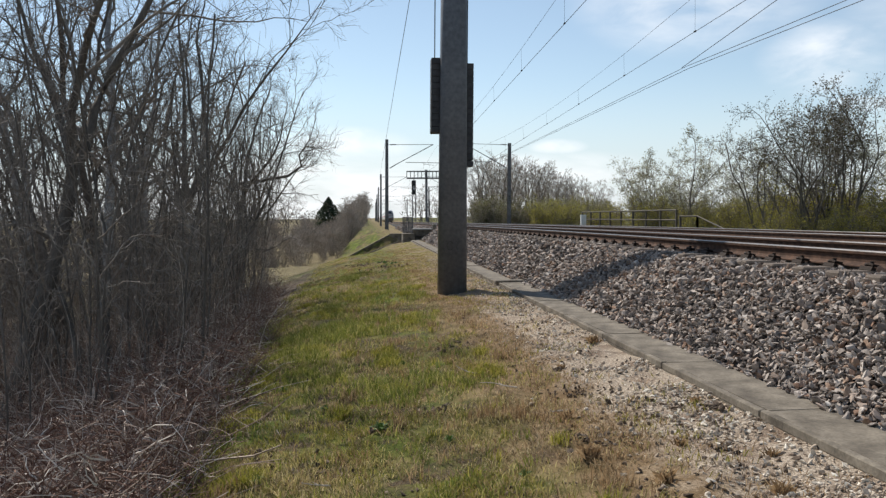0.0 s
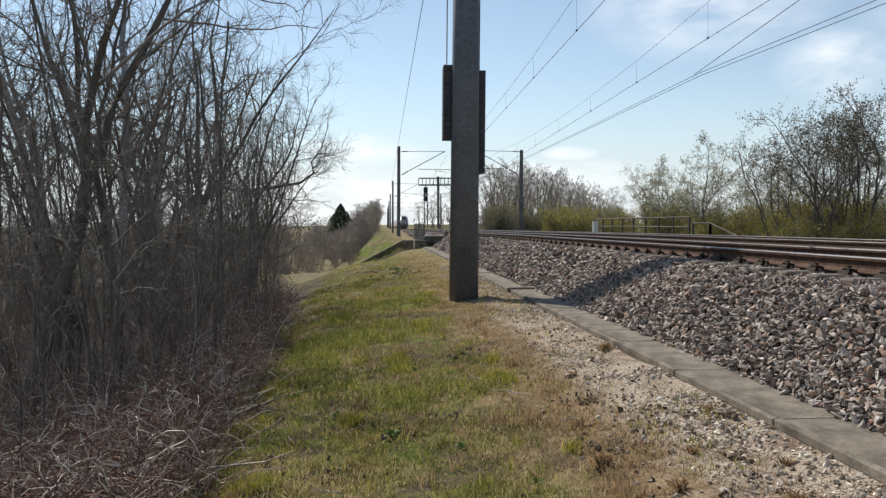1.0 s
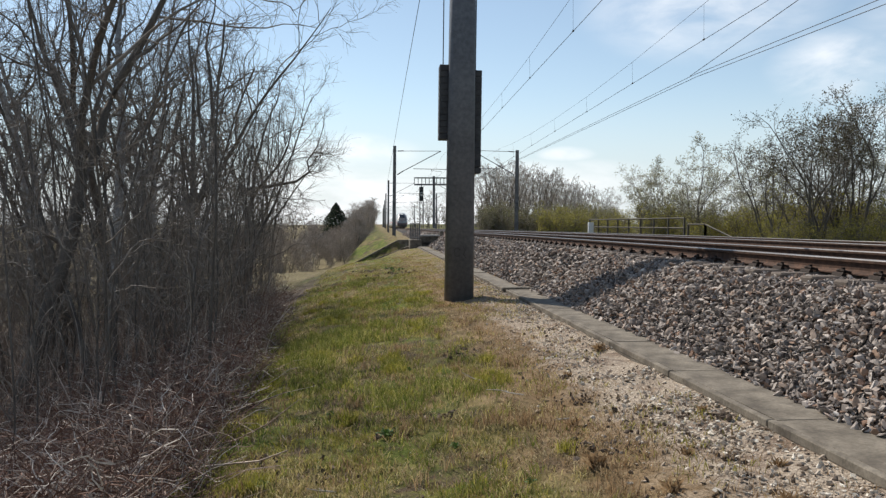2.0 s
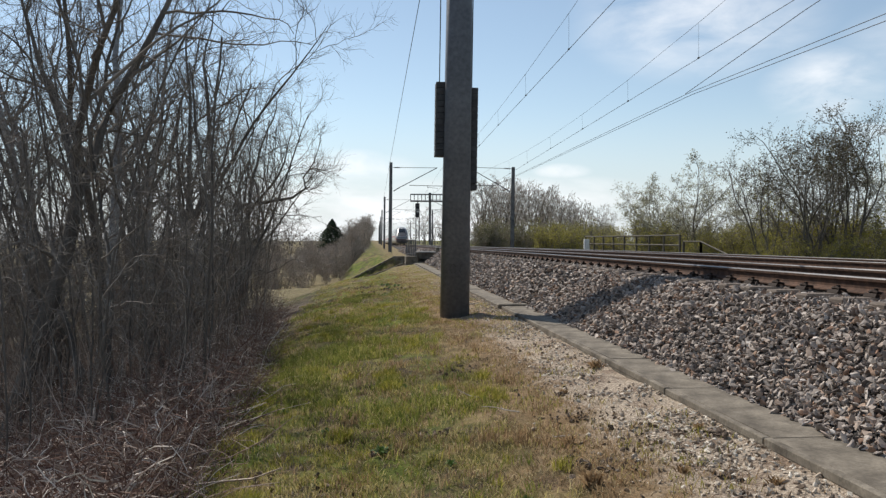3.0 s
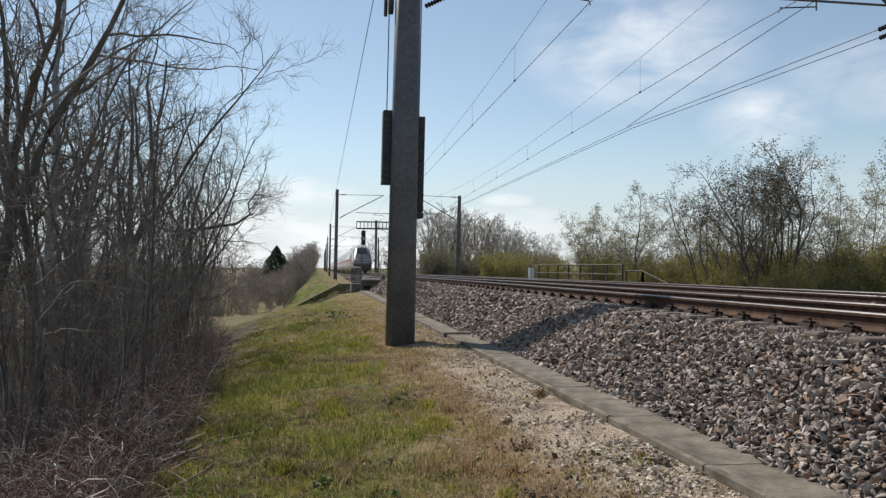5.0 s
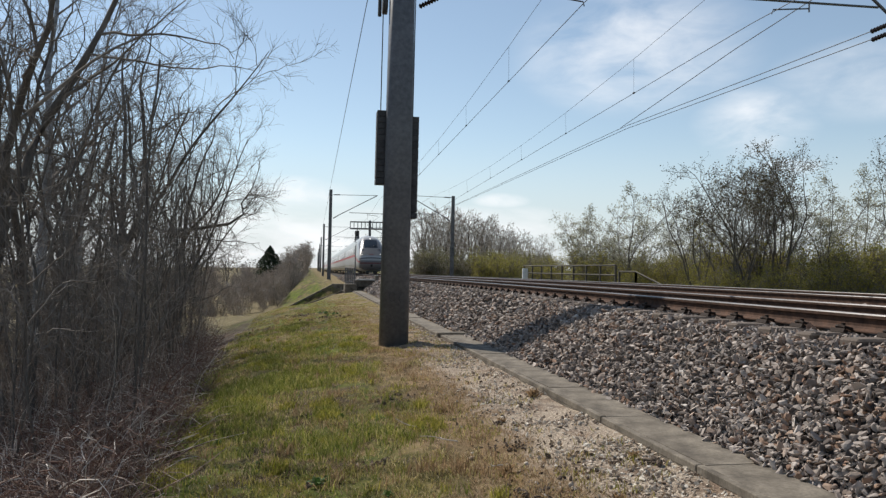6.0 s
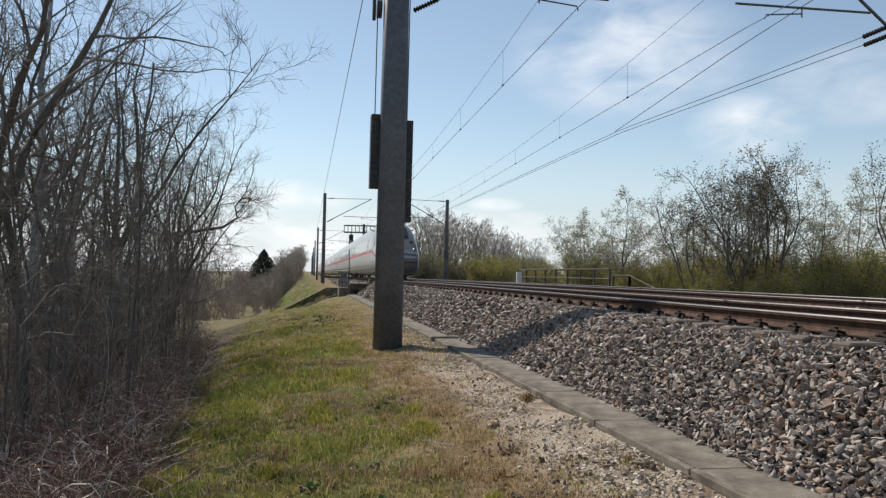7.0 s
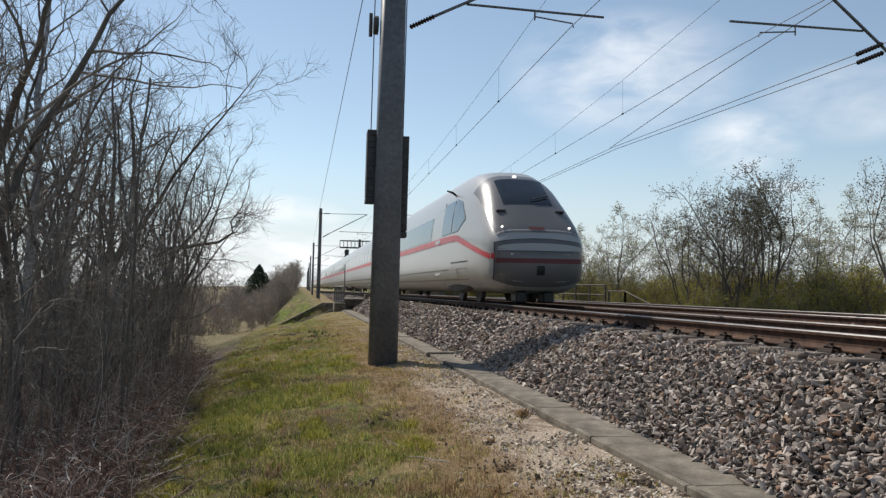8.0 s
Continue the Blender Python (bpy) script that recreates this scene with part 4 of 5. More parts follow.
        part("gangway", box(-1.05, 1.05, -0.09, 0.01, 0.6, 3.2), M_skirt, cb)
        bogie(t, y0 + 4.5)
        bogie(t, y0 + 23.7)
    return t


train = build_train()


# ---------------------------------------------------------------- trees
def rand_dir(rnd, d, spread):
    a = Vector((rnd.gauss(0, 1), rnd.gauss(0, 1), rnd.gauss(0, 1)))
    a -= d * a.dot(d)
    return (d + a.normalized() * math.tan(radians(spread))).normalized()


def grow(rnd, start, d, length, r0, segs, bend, lift, r1=None):
    """A wavering line of points and radii."""
    pts, rad = [Vector(start)], [r0]
    for i in range(segs):
        d = rand_dir(rnd, d, rnd.uniform(0, bend))
        d = (d + Vector((0, 0, lift))).normalized()
        pts.append(pts[-1] + d * (length / segs))
        rad.append(r0 + ((r1 if r1 is not None else r0 * 0.25) - r0) * (i + 1) / segs)
    return pts, rad


def along(pts, t):
    k = t * (len(pts) - 1)
    i = min(int(k), len(pts) - 2)
    return pts[i].lerp(pts[i + 1], k - i), (pts[i + 1] - pts[i]).normalized(), i


def fast_tube(V, F, pts, rad, sides):
    n, o = len(pts), len(V)
    for i, p in enumerate(pts):
        d = pts[min(i + 1, n - 1)] - pts[max(i - 1, 0)]
        a = d.cross(Vector((0.3, 0.2, 1.0)))
        a = a.normalized() if a.length > 1e-6 else Vector((1, 0, 0))
        b = d.cross(a).normalized()
        for k in range(sides):
            t = 6.2832 * k / sides
            q = p + (a * math.cos(t) + b * math.sin(t)) * rad[i]
            V.append((q.x, q.y, q.z))
    for i in range(n - 1):
        for k in range(sides):
            k2 = (k + 1) % sides
            F.append((o + i * sides + k, o + i * sides + k2, o + (i + 1) * sides + k2, o + (i + 1) * sides + k))


def leaf_quads(rnd, V, F, p, size, n, spread):
    for _ in range(n):
        c = p + Vector((rnd.gauss(0, spread), rnd.gauss(0, spread), rnd.gauss(0, spread)))
        u = Vector((rnd.gauss(0, 1), rnd.gauss(0, 1), rnd.gauss(0, 1))).normalized() * size * rnd.uniform(0.5, 1.2)
        w = u.cross(Vector((rnd.gauss(0, 1), rnd.gauss(0, 1), rnd.gauss(0, 1)))).normalized() * size * rnd.uniform(0.3, 0.6)
        o = len(V)
        V += [tuple(c - u), tuple(c + w), tuple(c + u), tuple(c - w)]
        F.append((o, o + 1, o + 2, o + 3))


def make_tree(seed, height, radius, limbs, subs, twigs, stems=1, low=0.25, spread=42, reach=0.36, lean=0.0, bark=None, leaves=None, leaf_size=0.03, leaf_n=2,
              label="bare deciduous tree with dark trunk and fine twigs", category="tree", group="trees of the wood", twig_r=0.006, name="tree", leaf_top=0.0, twig_mat=None):
    rnd = random.Random(seed)
    t = thing(name, label, category, group)
    TV, TF, CV, CF, LV, LF = [], [], [], [], [], []
    for st in range(stems):
        d = rand_dir(rnd, Vector((0, 0, 1)), lean if stems == 1 else rnd.uniform(6, 24))
        h = height * (1 if st == 0 else rnd.uniform(0.7, 1.0))
        base = Vector((0, 0, -0.3)) if stems == 1 else Vector((rnd.uniform(-0.25, 0.25), rnd.uniform(-0.25, 0.25), -0.3))
        pts, rad = grow(rnd, base, d, h + 0.3, radius * (1 if st == 0 else rnd.uniform(0.6, 0.9)), 14, 9, 0.03, 0.012)
        rad[0] *= 1.3
        fast_tube(TV, TF, pts, rad, 7)
        for i in range(limbs):
            f = low + (1 - low) * (i + rnd.random()) / limbs * 0.97
            p, dd, k = along(pts, f)
            d1 = rand_dir(rnd, dd, rnd.uniform(spread * 0.7, spread * 1.35))
            ln = height * reach * (1.15 - 0.75 * f) * rnd.uniform(0.6, 1.15)
            lp, lr = grow(rnd, p, d1, ln, rad[k] * rnd.uniform(0.3, 0.5) + 0.004, 9, 34, 0.06, 0.005)
            fast_tube(CV, CF, lp, lr, 5 if lr[0] > 0.02 else 4)
            for j in range(subs):
                g = 0.2 + 0.8 * (j + rnd.random()) / subs * 0.98
                p2, d2, k2 = along(lp, g)
                sd = rand_dir(rnd, d2, rnd.uniform(28, 60))
                sp, sr = grow(rnd, p2, sd, ln * rnd.uniform(0.25, 0.5) * (1.15 - 0.5 * g), max(lr[k2] * 0.5, twig_r), 5, 36, 0.06, twig_r * 0.6)
                fast_tube(CV, CF, sp, sr, 3)
                for q in range(twigs):
                    p3, d3, k3 = along(sp, rnd.uniform(0.2, 1.0))
                    td = rand_dir(rnd, d3, rnd.uniform(20, 55))
                    tp, tr = grow(rnd, p3, td, rnd.uniform(0.2, 0.65), twig_r * 0.8, 3, 38, 0.06, twig_r * 0.35)
                    fast_tube(CV, CF, tp, tr, 3)
                    if leaves and p3.z > leaf_top * height:
                        leaf_quads(rnd, LV, LF, tp[-1], leaf_size, leaf_n, 0.06)
    part("trunk", (TV, TF), bark or M_bark, t, smooth=True)
    part("crown", (CV, CF), twig_mat or M_twig, t, "thin bare branches and twigs")
    if leaves:
        tagged(part("leaves", (LV, LF), leaves, t), kind="stuff")
    return t


def make_forked(seed, height, radius, fork=(0.3, 0.5), leaders=3, open_angle=24, limbs=9, subs=6, twigs=5, lean=(0.0, 0.0), limb_len=0.3, stems=1, stem_angle=(4, 14),
                bark=None, twig_mat=None, twig_r=0.005, leaves=None, leaf_size=0.03, leaf_n=2, leaf_top=0.0, limb_low=0.15, arch=None, droop=0.02,
                label="bare forked tree with dark crooked branches", category="tree", group="trees of the wood", name="tree"):
    """A tree whose trunk forks into leaders; the limbs sweep outwards and turn up at the ends."""
    rnd = random.Random(seed)
    t = thing(name, label, category, group)
    TV, TF, CV, CF, LV, LF = [], [], [], [], [], []

    def twig_set(sp, k):
        for _ in range(k):
            p3, d3, _k = along(sp, rnd.uniform(0.25, 1.0))
            tp, tr = grow(rnd, p3, rand_dir(rnd, d3, rnd.uniform(18, 55)), rnd.uniform(0.2, 0.6), twig_r * 0.75, 3, 32, droop, twig_r * 0.3)
            fast_tube(CV, CF, tp, tr, 3)
            if leaves and tp[-1].z > leaf_top * height:
                leaf_quads(rnd, LV, LF, tp[-1], leaf_size, leaf_n, 0.07)

    def limb(p, d, ln, r):
        lp, lr = grow(rnd, p, d, ln, r, 10, 27, 0.03, twig_r)
        fast_tube(CV, CF, lp, lr, 5 if r > 0.02 else 4)
        for j in range(subs):
            g = 0.18 + 0.8 * (j + rnd.random()) / subs
            p2, d2, k2 = along(lp, min(g, 0.99))
            sp, sr = grow(rnd, p2, rand_dir(rnd, d2, rnd.uniform(28, 62)), ln * rnd.uniform(0.28, 0.5) * (1.15 - 0.55 * g), max(lr[k2] * 0.55, twig_r), 6, 28, 0.045, twig_r * 0.6)
            fast_tube(CV, CF, sp, sr, 3)
            twig_set(sp, twigs)
        twig_set(lp[5:], twigs)

    def leader(p, d, ln, r, first):
        pts, rad = grow(rnd, p, d, ln, r, 12, 19, 0.04, 0.008)
        fast_tube(TV, TF, pts, rad, 6)
        for i in range(limbs):
            f = first + (1 - first) * (i + rnd.random()) / limbs * 0.98
            q, dd, k = along(pts, f)
            limb(q, rand_dir(rnd, dd, rnd.uniform(32, 68)), height * limb_len * (1.2 - 0.8 * f) * rnd.uniform(0.65, 1.15), rad[k] * rnd.uniform(0.35, 0.55) + 0.003)

    for st in range(stems):
        up = Vector((lean[0], lean[1], 1.0)).normalized()
        if stems > 1:
            a = 6.2832 * (st + rnd.uniform(-0.3, 0.3)) / stems
            up = (up + Vector((math.cos(a), math.sin(a), 0)) * math.tan(radians(rnd.uniform(*stem_angle)))).normalized()
        h = height * (1 if st == 0 else rnd.uniform(0.78, 1.0))
        f = rnd.uniform(*fork)
        rr = radius * (1 if st == 0 else rnd.uniform(0.65, 0.95))
        base = Vector((rnd.uniform(-0.2, 0.2), rnd.uniform(-0.2, 0.2), -0.35)) if stems > 1 else Vector((0, 0, -0.35))
        pts, rad = grow(rnd, base, up, h * f + 0.35, rr, 8, 8, 0.02, rr * 0.72)
        rad[0] *= 1.35
        fast_tube(TV, TF, pts, rad, 8)
        for i in range(max(1, limbs // 3)):
            q, dd, k = along(pts, rnd.uniform(max(limb_low, 0.2), 1.0))
            limb(q, rand_dir(rnd, dd, rnd.uniform(45, 75)), height * limb_len * rnd.uniform(0.5, 1.0), rad[k] * 0.28 + 0.004)
        d = (pts[-1] - pts[-2]).normalized()
        turn = rnd.uniform(0, 6.28)
        for i in range(leaders):
            a = turn + 6.2832 * i / leaders
            side = Vector((math.cos(a), math.sin(a), 0))
            out = (d + side * math.tan(radians(open_angle * (0.35 if i == 0 else rnd.uniform(0.7, 1.25))))).normalized()
            leader(pts[-1], out, h * (1 - f) * (1.0 if i == 0 else rnd.uniform(0.7, 0.95)), rad[-1] * (0.85 if i == 0 else rnd.uniform(0.55, 0.75)), 0.1)
    if arch:
        # one crooked bough that reaches far out and turns up
        x0, z0, ln = arch
        bough = [Vector((0.05, 0, z0)), Vector((x0 * 0.3, 0.1, z0 + 0.12)), Vector((x0 * 0.62, 0.0, z0 + 0.3)), Vector((x0 * 0.76, -0.1, z0 + 0.62)), Vector((x0 * 0.74, -0.1, z0 + 1.0)), Vector((x0 * 0.84, 0, z0 + 1.5)), Vector((x0 * 0.92, 0, z0 + 2.3))]
        fast_tube(TV, TF, bough, [0.07, 0.058, 0.048, 0.036, 0.028, 0.02, 0.008], 6)
        for k in range(11):
            q, dd, _k = along(bough, rnd.uniform(0.3, 1.0))
            limb(q, (Vector((rnd.uniform(0.25, 1.0), rnd.uniform(-0.5, 0.5), rnd.uniform(-0.5, 0.75)))).normalized(), ln * rnd.uniform(0.5, 1.1), 0.016)
    part("trunk", (TV, TF), bark or M_bark, t, smooth=True)
    part("crown", (CV, CF), twig_mat or M_twig, t, "thin bare branches and twigs")
    if leaves:
        tagged(part("leaves", (LV, LF), leaves, t), kind="stuff")
    return t


def lay(ob, spots, rnd, zoff=0.0):
    """The first spot takes the thing itself, the others copies of it."""
    for i, (x, y, s) in enumerate(spots):
        m = pose(x, y, ground_z(x, y) + zoff, rnd.uniform(-3, 3), rnd.uniform(-3, 3), rnd.uniform(0, 360))
        if i == 0:
            ob.matrix_basis = m
            ob.scale = (s, s, s)
        else:
            c = copy_thing(ob, m)
            c.scale = (s, s, s)


def wood_edge(y):
    return float(np.interp(y, [0, 6.3, 11, 21, 37, 50], [-1.4, -1.4, -1.65, -2.3, -4.0, -5.0]))


def build_wood():
    rnd = random.Random(11)

    def put(ob, x, y, turn=0.0, s=1.0, tilt=0.0, first=False):
        m = pose(x, y, ground_z(x, y), 0, tilt, turn)
        c = ob if first else copy_thing(ob, m)
        if first:
            c.matrix_basis = m
        c.scale = (s, s, s)

    # the stout leaning tree in front, its neighbour, and the tree with the bough over the verge
    leaning = make_forked(101, 11.5, 0.15, (0.34, 0.36), 3, 20, 8, 5, 5, (0.2, 0.05), 0.3, label="dark leaning forked tree with long crooked branches")
    put(leaning, -5.7, 13.2, 0, 1.0, 0, True)
    slim = make_forked(102, 11.0, 0.10, (0.4, 0.5), 2, 20, 8, 5, 5, (0.10, 0.0), 0.30, label="slim dark forked tree leaning to the light")
    put(slim, -5.0, 15.6, 0, 0.95, 0, True)
    over = make_forked(103, 8.8, 0.12, (0.4, 0.45), 3, 26, 9, 6, 6, (0.0, 0.0), 0.3, arch=(3.3, 4.2, 1.15), label="crooked bare tree with a bough over the verge")
    put(over, -4.7, 28.5, 0, 1.0, 0, True)
    wide = make_forked(104, 10.2, 0.13, (0.3, 0.38), 3, 36, 9, 6, 6, (0.06, 0.0), 0.32, label="wide bare tree with dark sweeping branches")
    put(wide, -5.4, 20.0, 15, 1.0, 0, True)
    for x, y, turn, s in ((-5.9, 25.0, 160, 0.95), (-6.6, 31.5, 280, 1.0), (-9.0, 22.5, 70, 1.1), (-7.6, 17.5, 200, 0.9), (-5.7, 36.0, 40, 0.8), (-8.0, 29.5, 110, 1.0)):
        put(wide, x, y, turn, s)
    for x, y, turn, s in ((-7.4, 27.0, 120, 1.05), (-5.0, 22.5, 200, 0.75), (-6.9, 36.0, 30, 0.9), (-4.7, 17.5, 330, 0.7)):
        put(slim, x, y, turn, s)
    for x, y, turn, s in ((-9.2, 34.0, 220, 1.0), (-5.3, 33.5, 300, 0.65)):
        put(leaning, x, y, turn, s)
    # birches behind
    birch = make_tree(3, 14.0, 0.15, 22, 8, 6, lean=3, bark=M_birch, label="bare birch tree with pale peeling bark", reach=0.26, low=0.3, twig_r=0.005)
    put(birch, -6.2, 19.3, 0, 1.0, 0, True)
    for x, y, turn, s in ((-7.9, 20.6, 120, 1.0), (-6.6, 26.0, 200, 0.85), (-10.5, 26.5, 50, 1.0)):
        put(birch, x, y, turn, s)
    # upright young trees that fill the wood
    young = [make_tree(4, 8.5, 0.07, 16, 6, 5, stems=2, low=0.25, label="bare twin-stemmed young tree with dark bark", spread=46, twig_r=0.005),
             make_tree(6, 7.6, 0.055, 18, 6, 5, lean=7, low=0.3, reach=0.34, spread=46, twig_r=0.005, label="slender bare young tree with dark bark")]
    taken, spots = [], {0: [], 1: []}
    tries = 0
    while len(taken) < 20 and tries < 9000:
        tries += 1
        y = 13 + 27 * rnd.random()
        x = wood_edge(y) - 1.2 - (1.5 + 0.34 * y) * rnd.random()
        if x < -0.46 * y - 1.5 or any((x - a) ** 2 + (y - b) ** 2 < 1.2 for a, b in taken):
            continue
        taken.append((x, y))
        spots[rnd.randrange(2)].append((x, y, rnd.uniform(0.65, 1.0)))
    for i, k in enumerate(young):
        lay(k, spots[i], rnd)
    # low thicket deeper in the wood
    th = make_tree(27, 3.6, 0.03, 9, 5, 4, stems=5, low=0.08, spread=36, reach=0.42, twig_r=0.005, group="thicket of the wood", label="tangled bare thicket shrub with many thin stems", category="shrub", name="thicket")
    deep = []
    for _ in range(30):
        y = rnd.uniform(13, 40)
        deep.append((wood_edge(y) - rnd.uniform(1.6, 3.2 + 0.32 * y), y, rnd.uniform(0.6, 1.1)))
    lay(th, deep, rnd)
    # saplings along the edge
    poles = [make_tree(20 + i, 4.2 + 0.5 * i, 0.014, 9, 3, 3, low=0.3, spread=30, reach=0.22, lean=6, twig_r=0.0045, group="saplings of the wood edge",
                       label="slender bare sapling with thin upright shoots", category="sapling", name="sapling") for i in range(4)]
    sp = {i: [] for i in range(4)}
    for _ in range(150):
        y = 7.0 + 30 * rnd.random() ** 0.9
        x = wood_edge(y) - 0.35 - abs(rnd.gauss(0, 1.0)) * (0.8 + 0.07 * y)
        if x > -0.46 * y - 1.5:
            sp[rnd.randrange(4)].append((x, y, rnd.uniform(0.55, 1.15)))
    for i, k in enumerate(poles):
        lay(k, sp[i] + [(-5.2 - 0.5 * i, 41.5 + 2 * i, 0.9)], rnd)


def build_brush():
    """Brambles and dead stems on the floor of the wood."""
    rnd = random.Random(5)
    V, F = [], []
    for i in range(10500):
        y = 3.5 + 35 * rnd.random() ** 1.7
        x = wood_edge(y) + 0.25 - (0.8 + 0.42 * y) * rnd.random() ** 1.3
        if x < -0.5 * y - 1.5:
            continue
        z = ground_z(x, y)
        k = rnd.random()
        if k >= 0.6:
            x -= 0.45
        d = Vector((rnd.gauss(0, 1), rnd.gauss(0, 1), rnd.uniform(0.4, 2.6) if k < 0.6 else rnd.uniform(0.0, 0.35))).normalized()
        ln = rnd.uniform(0.25, 1.0) if k < 0.6 else rnd.uniform(0.3, 1.3)
        r = rnd.uniform(0.0022, 0.005) if k < 0.93 else rnd.uniform(0.007, 0.013)
        pts, rad = grow(rnd, (x, y, z - 0.02), d, ln, r, 4, 22, -0.22 if k < 0.6 else -0.02, r * 0.5)
        for q in pts:
            q.z = max(q.z, z - 0.05)
        fast_tube(V, F, pts, rad, 3)
    for i in range(17000):
        y = 4.0 + 24 * rnd.random() ** 1.7
        x = wood_edge(y) + 0.1 - (0.6 + 0.36 * y) * rnd.random() ** 1.2
        z = ground_z(x, y)
        d = Vector((rnd.gauss(0, 1), rnd.gauss(0, 1), rnd.uniform(0.1, 1.2))).normalized()
        pts, rad = grow(rnd, (x, y, z + 0.7 * rnd.random() ** 2.2), d, rnd.uniform(0.12, 0.55), rnd.uniform(0.003, 0.0065), 5, 46, -0.08, 0.0015)
        fast_tube(V, F, pts, rad, 3)
    W, G = [], []
    for i in range(1500):
        y = 10.0 + 27 * rnd.random() ** 1.1
        x = wood_edge(y) - 0.3 - (0.5 + 0.34 * y) * rnd.random() ** 1.3
        if x < -0.46 * y - 1.0:
            continue
        pts, rad = grow(rnd, (x, y, ground_z(x, y) - 0.02), Vector((rnd.gauss(0, 0.22), rnd.gauss(0, 0.22), 1)).normalized(), rnd.uniform(0.7, 2.6), rnd.uniform(0.004, 0.008), 7, 16, 0.02, 0.002)
        fast_tube(W, G, pts, rad, 3)
        for q in range(3):
            p, d, _k = along(pts, rnd.uniform(0.35, 1.0))
            tp, tr = grow(rnd, p, rand_dir(rnd, d, rnd.uniform(25, 70)), rnd.uniform(0.15, 0.5), 0.003, 3, 30, 0.0, 0.0015)
            fast_tube(W, G, tp, tr, 3)
    ob = new("dead_stems", mesh_of("dead_stems", W, G, M_shoot))
    tagged(ob, "thin upright dead stems and shoots among the trees", "undergrowth", kind="stuff")
    ob = new("undergrowth", mesh_of("undergrowth", V, F, M_flecked_stem))
    tagged(ob, "tangled brown brambles and dead stems under the trees", "undergrowth", kind="stuff")
    V, F = [], []
    for i in range(9000):
        y = 3.5 + 26 * rnd.random() ** 1.6
        x = wood_edge(y) + 0.3 - (1.0 + 0.4 * y) * rnd.random()
        z = ground_z(x, y)
        leaf_quads(rnd, V, F, Vector((x, y, z + 0.03)), 0.035, 1, 0.02)
    ob = new("leaf_litter", mesh_of("leaf_litter", V, F, M_flecked_stem))
    tagged(ob, "dead brown leaves on the floor of the wood", "leaf litter", kind="stuff")


def build_far_left():
    rnd = random.Random(9)
    b = make_tree(40, 3.4, 0.03, 9, 6, 4, stems=4, low=0.1, spread=38, reach=0.5, twig_r=0.010, group="shrubs on the bank", label="bare brown shrub with many thin stems", category="shrub", name="shrub", twig_mat=M_haze_twig)
    spots = []
    for _ in range(80):
        y = rnd.uniform(60, 122)
        x = -0.035 * y - 0.6 - rnd.uniform(0, 0.2 * y)
        spots.append((x, y, rnd.uniform(0.5, 0.9) * (0.75 + y / 170) * (0.75 if -0.075 < x / y < -0.025 else 1.0)))
    for _ in range(60):
        y = rnd.uniform(61.5, 112)
        spots.append((float(np.interp(y, [61, 100, 160], [-1.1, -0.4, -0.1])) - rnd.uniform(0, 3.0), y, rnd.uniform(0.4, 0.75) * (0.55 + y / 150)))
    lay(b, spots, rnd)
    # dense clump next to the bank
    b2 = make_tree(41, 5.5, 0.06, 12, 7, 4, stems=4, low=0.1, spread=36, reach=0.45, twig_r=0.016, group="shrubs on the bank", label="dense bare bush on the railway bank", category="shrub", name="bush", twig_mat=M_haze_twig)
    lay(b2, [(-1.9, 100, 0.6), (-3.0, 106, 0.65), (-1.7, 112, 0.75), (-3.4, 118, 0.7), (-1.6, 124, 0.85), (-2.8, 132, 0.9), (-1.2, 142, 1.0), (-2.6, 150, 1.2), (-1.0, 165, 1.2), (-3.0, 172, 1.2), (-5, 190, 1.2), (-0.8, 190, 1.2), (-0.6, 220, 1.3)], rnd)
    # fir tree
    f = thing("fir_tree", "dark green conical fir tree", "tree", at=pose(-6.75, 150, -1.7))
    part("trunk", tube([(0, 0, -0.3), (0, 0, 6.6)], [0.2, 0.03], 8), M_bark, f)
    V, F = [], []
    for i in range(4200):
        h = rnd.random() ** 1.5
        r = (1 - h) ** 0.8 * 4.0 * rnd.uniform(0.35, 1.05)
        a = rnd.uniform(0, 6.283)
        leaf_quads(rnd, V, F, Vector((r * math.cos(a), r * math.sin(a), 0.6 + h * 6.2 - 0.12 * r)), 0.26, 1, 0.05)
    tagged(part("needles", (V, F), M_fir, f), kind="stuff")


